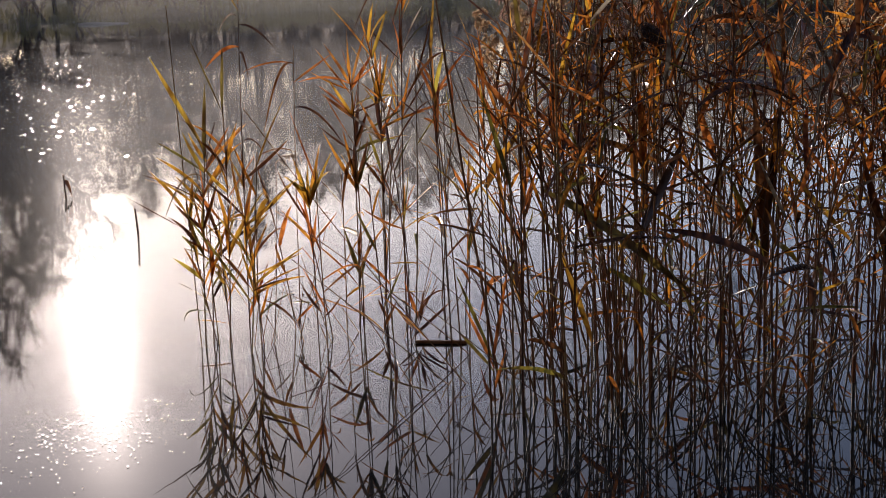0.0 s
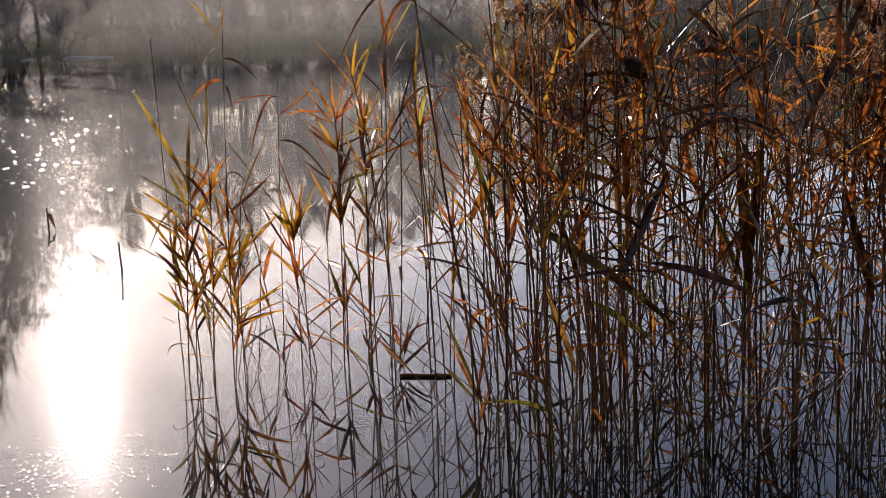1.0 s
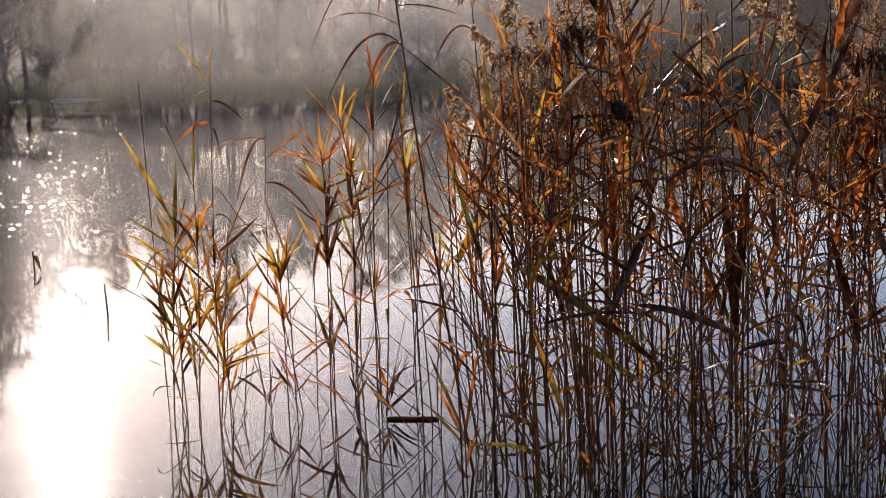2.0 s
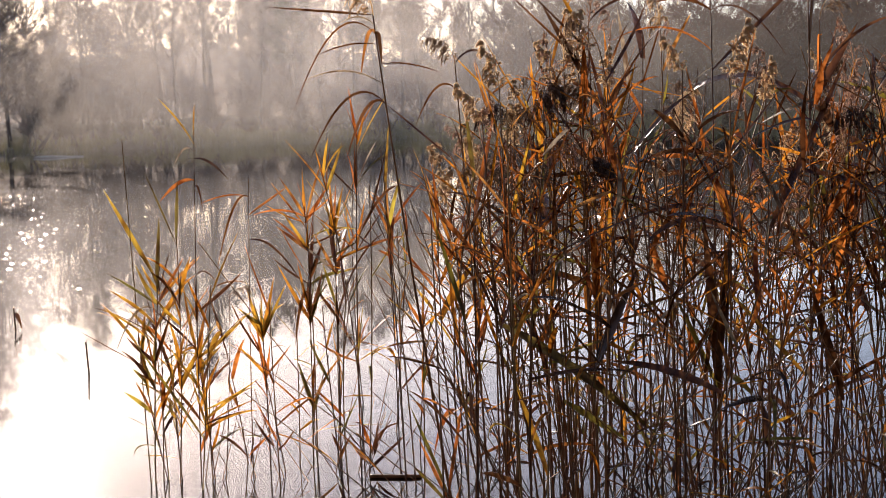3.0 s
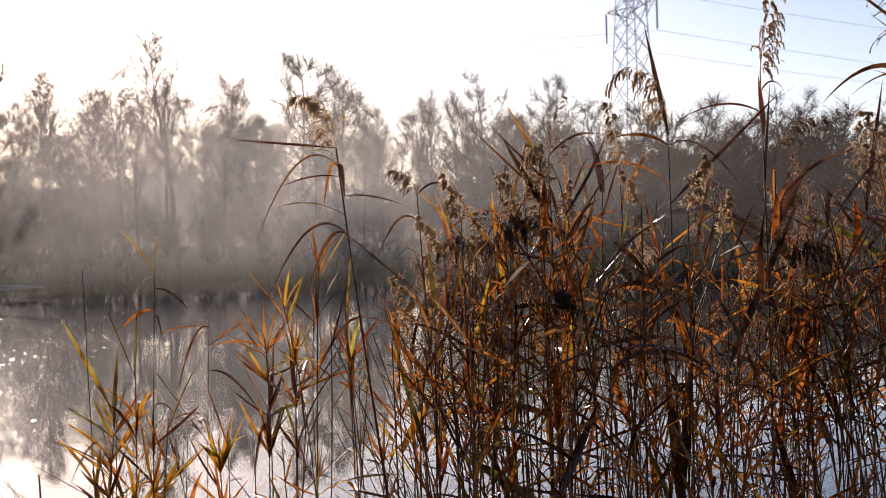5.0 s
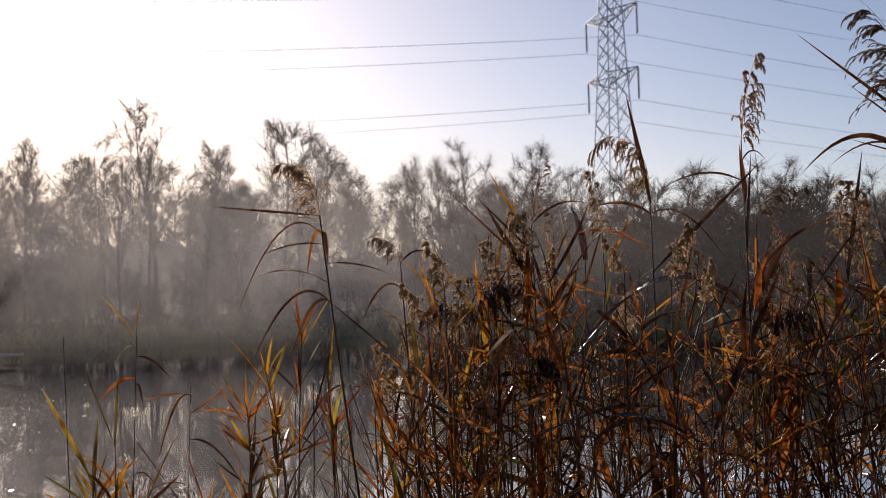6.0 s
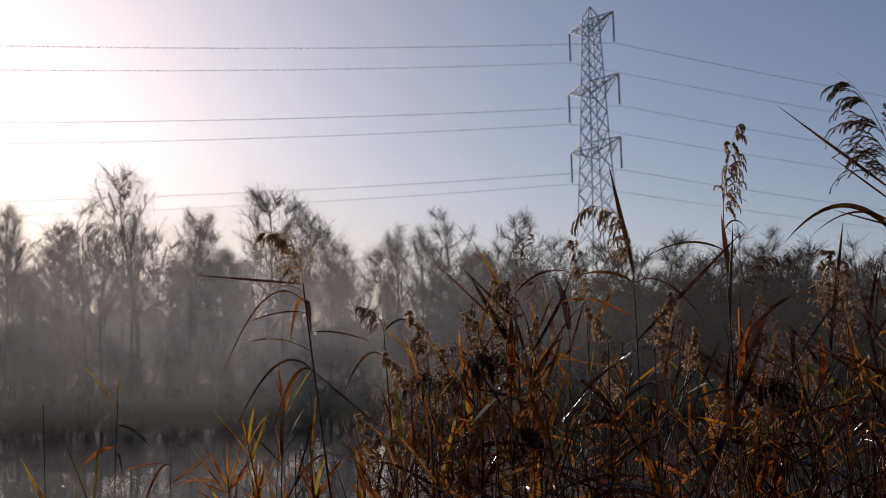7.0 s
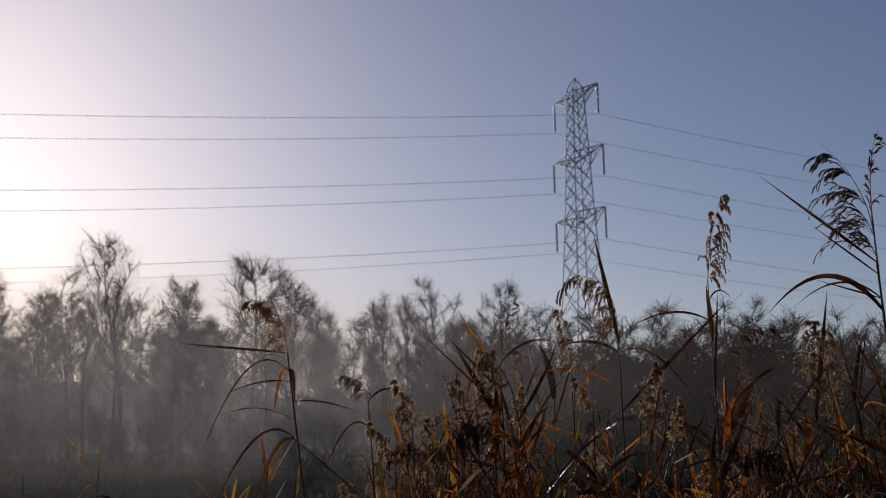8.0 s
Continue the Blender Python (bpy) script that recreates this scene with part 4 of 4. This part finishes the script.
def dense_stand():
    rng = random.Random(27)
    low = {"spear": 2, "flat": 3, "hang": 1.2, "limp": 1.6, "broad": 0.5}
    high = {"spear": 3.2, "arch": 2.6, "flat": 3, "limp": 2.0, "broad": 1.0}
    edge = {"spear": 4, "arch": 3, "flat": 2.4, "limp": 1.6}
    tufts = []
    for i in range(36):
        y = rng.uniform(3.1, 4.2)
        lo = 0.2 + 0.10 * max(0, 3.6 - y)
        x36 = lo + (2.0 - lo) * (i + rng.random()) / 36
        tufts.append((x36, y))
    for i in range(140):
        x36, y = tufts[i % 36] if i < 124 else (rng.uniform(0.75, 1.9), rng.uniform(3.2, 4.1))
        y += rng.gauss(0, 0.05)
        x36 += rng.gauss(0, 0.028)
        x = x36 * y / 3.6
        top = EYE + (stand_top(x36) - EYE) * y / 3.6
        h = top * (1 - 0.36 * rng.random() ** 1.4)
        r = Reed(x, y, (max(x + rng.gauss(0, 0.2), 0.16 + 0.1 * rng.random()), y + rng.gauss(0, 0.1), h), "tall brown and rust-leaved reed crowded in the dense stand", RIGHT, bow=rng.gauss(0, 0.13), r0=rng.uniform(0.0022, 0.0040))
        tint = DENSE if rng.random() < 0.55 else RUSTY
        dress(r, rng, rng.randint(2, 4), 0.08, h * 0.55, low, LOW, 0.95)
        dress(r, rng, rng.randint(6, 9), h * 0.48, h * 0.97, high if x36 > 0.42 else edge, tint, 0.95)
        if h > 0.72 and rng.random() < 0.45:
            r.plume(rng.choice(("heavy", "limp", "fluffy", "heavy", "hook", "comb")), rng.uniform(0, 6.28), rng.uniform(0.6, 0.95), rng.uniform(-0.3, 0.3))
    for i in range(26):                                 # the close dark end of the stand
        x36, y = rng.uniform(1.2, 1.8), rng.uniform(3.2, 3.7)
        x = x36 * y / 3.6
        h = (EYE + (stand_top(x36) - EYE) * y / 3.6) * rng.uniform(0.78, 1.0)
        r = Reed(x, y, (x + rng.gauss(0, 0.1), y, h), "dark brown reed crowded at the close end of the stand", RIGHT, bow=rng.gauss(0, 0.08), r0=0.0034)
        dress(r, rng, 10, h * 0.5, h * 0.98, high, {"brown": 6, "rust": 1.6, "olive": 1}, 1.0)
        if i % 3 == 0:
            r.plume(rng.choice(("drape", "limp", "heavy")), rng.uniform(0, 6.28), rng.uniform(0.8, 1.1), rng.uniform(-0.3, 0.3))
    for i in range(15):                                 # the tall rusty sheaf at the stand's edge
        x36, y = rng.gauss(0.46, 0.14), rng.uniform(3.4, 3.9)
        x = max(0.22, x36) * y / 3.6
        h = (EYE + (stand_top(max(0.22, x36)) - EYE) * y / 3.6) * rng.uniform(0.84, 1.0)
        r = Reed(x, y, (x + rng.gauss(0, 0.06), y, h), "tall reed with long upright rust-orange leaves", RIGHT, bow=rng.gauss(0, 0.05), r0=0.0032)
        dress(r, rng, 8, h * 0.55, h * 0.98, {"spear": 6, "arch": 3, "flat": 1.5}, {"rust": 4, "amber": 4, "gold": 2, "brown": 1.2}, 1.05)
        if i % 3 == 0:
            r.plume(rng.choice(("sheaf", "fluffy", "heavy")), rng.uniform(0, 6.28), rng.uniform(0.6, 0.9), rng.uniform(-0.2, 0.2))
    for i in range(7):                                  # the heap of dark hanging seed heads
        x, y, h = rng.uniform(0.30, 0.56), rng.uniform(3.3, 3.6), rng.uniform(0.88, 1.12)
        r = Reed(x + rng.gauss(0, 0.04), y, (x, y + rng.gauss(0, 0.04), h), "reed bowed under a heavy dark drooping seed plume", RIGHT, bow=rng.gauss(0, 0.05), r0=0.0036)
        r.plume(("limp", "drape")[i % 2], rng.uniform(0, 6.28), rng.uniform(0.9, 1.25), rng.uniform(-0.3, 0.3))
        dress(r, rng, 4, h * 0.5, h, high, DENSE, 0.9)
    for i in range(145):                                # bent and broken canes
        y = rng.uniform(3.05, 4.3)
        x = rng.uniform(0.18, 1.75) * y / 3.6
        a = rng.choice((-1, 1)) * radians(rng.uniform(10, 66))
        ln = rng.uniform(0.5, 1.2)
        r = Reed(x, y, (x + math.sin(a) * ln, y + rng.uniform(-0.2, 0.2), math.cos(a) * ln), "bent dead reed cane leaning across the stand", RIGHT, bow=rng.gauss(0, 0.03), r0=rng.uniform(0.0016, 0.003), r1=0.0012, name="broken_reed")
        dress(r, rng, rng.randint(0, 2), 0.1, math.cos(a) * ln, {"hang": 2, "limp": 2, "flat": 1}, DENSE, 0.7)


def tall_reeds():
    """The reeds that rise above the rest."""
    rng = random.Random(24)
    lab = "tall reed with a drooping brown seed plume above the stand"
    pale = "reed with a pale fluffy seed plume in the stand"
    a = Reed(0.20, 3.45, (-0.03, 3.6, 1.42), "tall reed with a hooked pale plume and hanging orange leaves", RIGHT, bow=-0.02, r0=0.005, r1=0.0022)
    a.plume("hook", math.pi, 0.95, 0.0)
    a.blade(1.42, (-0.33, 1.452), 0.0, 0.009, "brown", 1.2)
    a.blade(1.385, (-0.12, 1.40), 0.02, 0.006, "straw")
    a.blade(1.37, (-0.27, 1.13), 0.12, 0.007, "brown", 1.1)
    a.blade(1.33, (-0.20, 1.31), 0.015, 0.007, "brown")
    a.blade(1.38, (-0.07, 1.25), 0.05, 0.017, "rust", 0.9)
    a.blade(1.38, (-0.01, 1.28), 0.03, 0.020, "brown", -0.9)
    a.blade(1.24, (-0.22, 1.25), 0.03, 0.008, "straw")
    a.blade(1.29, (0.16, 1.255), 0.012, 0.008, "brown")
    a.blade(1.17, (-0.23, 1.00), 0.10, 0.011, "brown", 1.0)
    a.blade(1.19, (-0.12, 1.02), 0.06, 0.018, "brown", 0.8)
    a.blade(1.18, (0.21, 0.99), 0.0, 0.009, "brown", 1.0)
    a.blade(0.95, (-0.10, 0.80), 0.03, 0.014, "brown")
    b = Reed(0.26, 3.55, (0.19, 3.6, 1.28), lab, RIGHT, bow=0.01)
    b.plume("limp", math.pi, 0.75, 0.0)
    b.blade(1.20, (0.07, 1.10), 0.06, 0.010, "brown")
    b.blade(1.27, (0.27, 1.31), 0.02, 0.010, "brown")
    c = Reed(0.31, 3.2, (0.28, 3.25, 1.205), pale, RIGHT)
    c.plume("fluffy", 2.6, 0.85, -0.05)
    d = Reed(0.29, 3.2, (0.235, 3.25, 1.125), pale, RIGHT)
    d.plume("fluffy", 3.4, 0.75, -0.25)
    e = Reed(0.58, 3.5, (0.56, 3.6, 1.38), "reed with a narrow feathery plume and stiff leaves", RIGHT)
    e.plume("narrow", 0.4, 1.0, 0.12)
    e2 = Reed(0.55, 3.5, (0.53, 3.6, 1.22), pale, RIGHT)
    e2.plume("sheaf", 2.0, 0.9, 0.0)
    e3 = Reed(0.50, 3.5, (0.47, 3.6, 1.16), pale, RIGHT)
    e3.plume("sheaf", 3.6, 0.8, -0.1)
    e.blade(1.33, (0.44, 1.54), 0.0, 0.013, "gold")
    e.blade(1.26, (0.33, 1.48), 0.0, 0.010, "brown")
    e.blade(1.30, (0.40, 1.47), 0.0, 0.010, "brown")
    e.blade(1.42, (0.72, 1.44), 0.03, 0.012, "brown")
    e.blade(1.20, (0.43, 1.44), 0.0, 0.026, "brown", 0.9)
    for x, z, k in ((0.47, 1.22, "heavy"), (0.51, 1.28, "hook"), (0.63, 1.20, "fluffy"), (0.43, 1.08, "limp")):
        r = Reed(x, 3.5, (x - 0.02, 3.6, z), lab, RIGHT)
        r.plume(k, rng.uniform(0, 6.28), 0.8, 0.0)
        dress(r, rng, 8, 0.6, z, {"spear": 3, "arch": 2, "broad": 1.5}, RUSTY, 0.9)
    g = Reed(0.84, 3.4, (0.90, 3.6, 1.46), lab, RIGHT, bow=0.02, r0=0.005)
    g.plume("arch", math.pi, 0.95, 0.0)
    g.blade(1.42, (0.84, 1.75), 0.0, 0.019, "brown", 0.9)
    g.blade(1.30, (0.62, 1.33), 0.05, 0.009, "rust")
    g.blade(1.40, (0.74, 1.43), 0.02, 0.014, "brown")
    g.blade(1.40, (1.12, 1.26), 0.06, 0.011, "brown")
    g.blade(1.25, (1.23, 1.56), 0.0, 0.015, "brown", 1.1)
    g2 = Reed(0.77, 3.45, (0.76, 3.6, 1.36), lab, RIGHT)
    g2.plume("upright", 2.0, 0.7, -0.05)
    h = Reed(1.12, 3.45, (1.17, 3.6, 1.61), "tallest slender reed with a loose upright plume", RIGHT, bow=0.02, r0=0.005)
    h.plume("upright", 0.0, 1.0, 0.1)
    h.blade(1.50, (0.93, 1.475), 0.035, 0.009, "brown", 1.1)
    h.blade(1.42, (1.16, 1.60), 0.0, 0.026, "rust", 0.5)
    h.blade(1.56, (1.24, 1.55), 0.03, 0.008, "brown")
    h.blade(1.28, (1.19, 1.58), 0.0, 0.013, "brown", 0.6)
    h.blade(1.14, (1.30, 1.36), 0.0, 0.030, "brown", 1.0)
    h.blade(1.20, (1.44, 1.38), 0.05, 0.014, "brown", 1.0)
    k = Reed(1.18, 3.5, (1.205, 3.6, 1.38), lab, RIGHT)
    k.plume("comb", 0.0, 1.0, 0.15)
    k.blade(1.33, (1.20, 1.16), 0.05, 0.022, "rust", 0.7)
    m = Reed(1.50, 3.3, (1.46, 3.6, 1.27), pale, RIGHT)
    m.plume("sheaf", 0.0, 1.0, 0.0)
    m2 = Reed(1.54, 3.3, (1.52, 3.6, 1.24), pale, RIGHT)
    m2.plume("sheaf", 1.0, 1.05, 0.05)
    m.blade(1.2, (1.52, 1.58), 0.0, 0.02, "brown", 0.6)
    n = Reed(1.41, 2.8, (1.355, 2.9, 1.56), "near tall reed with a large dark plume swept to one side", RIGHT, bow=0.01, r0=0.0055, r1=0.0026)
    n.plume("swept", math.pi, 1.0, 0.08)
    n.blade(1.55, (1.08, 1.77), 0.0, 0.009, "brown", 1.0)
    n.blade(1.45, (1.08, 1.44), 0.085, 0.016, "brown", 1.1)
    n.blade(1.46, (1.15, 1.46), 0.045, 0.008, "brown", 1.0)
    n.blade(1.47, (1.20, 1.52), 0.0, 0.006, "brown", 1.0)
    n.blade(1.52, (1.20, 1.65), 0.0, 0.006, "brown", 1.0)
    o = Reed(1.40, 2.85, (1.375, 2.95, 1.68), "near tall reed with a narrow dark plume held upright", RIGHT, bow=0.01, r0=0.005, r1=0.0022)
    o.plume("narrow", 0.0, 1.1, 0.0)
    q1 = Reed(0.72, 3.2, (0.74, 3.25, 1.235), pale, RIGHT)
    q1.plume("fluffy", 3.0, 0.65, -0.2)
    q2 = Reed(0.84, 3.2, (0.86, 3.25, 1.22), pale, RIGHT)
    q2.plume("fluffy", 0.5, 1.0, 0.1)
    for r, top in ((b, 1.1), (c, 1.1), (e, 1.3), (g, 1.2), (g2, 1.2), (h, 1.15), (k, 1.2), (m, 1.25), (m2, 1.2), (n, 1.3), (o, 1.3), (q1, 1.1), (q2, 1.1)):
        dress(r, rng, 8, 0.4, top, {"arch": 3, "flat": 2, "limp": 2, "spear": 1.5, "broad": 0.8}, DENSE, 0.85)


def broad_leaves():
    """Single broad blades that stand out of the stand."""
    rng = random.Random(25)
    lab = "reed with one broad withered leaf hanging across the stand"
    y = 3.3

    def one(x, z, tip, arch, width, colour, twist=1.0, top=0.12):
        r = Reed(x + rng.uniform(-0.02, 0.02), y, (x, y, z + top), lab, RIGHT, r0=0.0036)
        r.blade(z, tip, arch, width, colour, twist)
        return r

    one(0.26, 0.60, (0.69, 0.28), 0.02, 0.036, "olive", 1.1)
    one(0.51, 0.46, (0.63, 0.74), 0.0, 0.036, "brown", 0.9)
    k = one(0.83, 0.37, (0.80, 0.88), 0.0, 0.042, "brown", 0.8, 0.5)
    k.blade(0.42, (0.87, 0.84), 0.0, 0.036, "brown", 0.7)
    k.blade(0.60, (0.79, 0.30), 0.04, 0.030, "brown", 0.9)
    one(1.15, 0.60, (1.03, 0.565), 0.005, 0.020, "straw", 1.0)
    one(1.31, 0.49, (1.05, 0.36), 0.0, 0.030, "brown", 1.1)
    one(1.16, 0.36, (1.08, 0.68), 0.0, 0.034, "brown", 0.9)
    one(0.21, 0.84, (0.27, 1.15), 0.0, 0.030, "rust", 0.6, 0.06)
    one(0.10, 0.91, (0.23, 0.77), 0.0, 0.022, "rust", 1.0, 0.0)
    one(0.18, 0.60, (0.11, 0.87), 0.0, 0.024, "olive", 0.8)
    one(0.66, 0.80, (0.94, 0.76), 0.07, 0.020, "brown", 1.1)
    one(0.97, 0.80, (1.18, 1.27), 0.0, 0.026, "brown", 0.9)
    one(0.72, 0.66, (0.85, 0.38), 0.0, 0.026, "olive", 1.0)
    one(0.43, 0.39, (0.60, 0.28), 0.0, 0.028, "olive", 1.0)
    one(0.64, 0.56, (0.86, 0.74), 0.01, 0.010, "straw", 1.0)
    one(0.95, 0.36, (1.06, 0.52), 0.0, 0.008, "straw", 1.0)
    shoot = Reed(0.13, 3.39, (0.125, 3.39, 0.17), "short young reed shoot with golden leaves at the water", MIDDLE, r0=0.004)
    shoot.blade(0.12, (0.03, 0.38), 0.0, 0.020, "olive", 0.9)
    shoot.blade(0.12, (0.17, 0.38), 0.0, 0.016, "rust", 0.9)
    shoot.blade(0.11, (0.05, 0.29), 0.0, 0.018, "rust", 1.0)
    shoot.blade(0.10, (0.03, 0.22), 0.0, 0.020, "olive", 1.0)
    shoot.blade(0.04, (0.16, 0.16), 0.0, 0.014, "rust", 0.9)


broad_leaves()
thin_clump()
middle_clump()
dense_stand()
tall_reeds()


# ---------------------------------------------------------------- loose things on the water
def lone_cane(x, y, h, lean, label, thick=0.007):
    r = Reed(x, y, (x + lean, y, h), label, "lone canes out in the water", r0=thick, r1=thick * 0.7, name="reed_cane")
    return r


lone_cane(-1.43, 6.07, 0.14, -0.02, "short dark broken cane standing alone in the water")
c2 = lone_cane(-2.13, 7.33, 0.14, -0.01, "short dark cane with a withered leaf out in the water")
c2.blade(0.10, (-2.10, 0.01), 0.02, 0.03, "brown", dy=0.0)
lone_cane(-0.79, 4.1, 1.10, -0.04, "thin dark leafless cane rising from the water", 0.0022)


def floating_cane():
    s = Shape()
    pts = [Vector((0.165 * i / 8, 0.0015 * math.sin(i), 0.0006 * math.sin(i * 1.3))) for i in range(9)]
    s.tube(pts, [0.0065, 0.006, 0.006, 0.007, 0.006, 0.006, 0.0066, 0.0056, 0.005], 8)
    ob = new("floating_cane", s.mesh("floating_cane", M_STEM))
    ob.matrix_basis = Matrix.Translation((-0.10, 4.05, 0.005)) @ Euler((0, 0, -0.15)).to_matrix().to_4x4()
    tagged(ob, "thick reddish-brown broken cane floating on the water", "cane")


floating_cane()


def floating_branch():
    s = Shape()
    s.tube([Vector((0.9 * (i / 6 - 0.5) * 2, 0.05 * math.sin(i * 2.0), 0.02 * math.sin(i))) for i in range(7)], [0.03, 0.05, 0.055, 0.05, 0.05, 0.04, 0.02], 7)
    ob = new("floating_branch", s.mesh("floating_branch", M_LOG))
    ob.matrix_basis = Matrix.Translation((-11.8, 47.1, 0.02))
    tagged(ob, "pale stripped branch floating far out on the pond", "branch")


floating_branch()


# nearly level glossy flecks, added to give the water its sun glints
def sparkle_flecks():
    rng = random.Random(31)
    s = Shape()

    def fleck(x, y, r):
        n0 = len(s.v)
        k = rng.randint(4, 6)
        a0 = rng.random() * 6
        tx, ty = rng.gauss(0, 0.05), rng.gauss(0, 0.08)
        for i in range(k):
            a = a0 + 2 * math.pi * i / k
            dx, dy = r * math.cos(a) * rng.uniform(0.6, 1.2), r * math.sin(a)
            s.v.append(Vector((x + dx, y + dy, 0.0022 + r * 0.15 + dx * tx + dy * ty)))
        s.f.append(tuple(range(n0, n0 + k)))

    for _ in range(420):
        fleck(rng.gauss(-0.98, 0.15), rng.gauss(3.28, 0.16), rng.uniform(0.0012, 0.0032))
    for _ in range(420):
        y = rng.uniform(9, 26)
        fleck(-0.285 * y + rng.gauss(-0.2, 0.05 * y), y, rng.uniform(0.010, 0.026))
    tagged(new("floating_seed_fluff", s.mesh("floating_seed_fluff", M_FLECK, False)), "pale glossy flecks on the water that stand in for sun sparkles", "floating debris", kind="stuff")


sparkle_flecks()
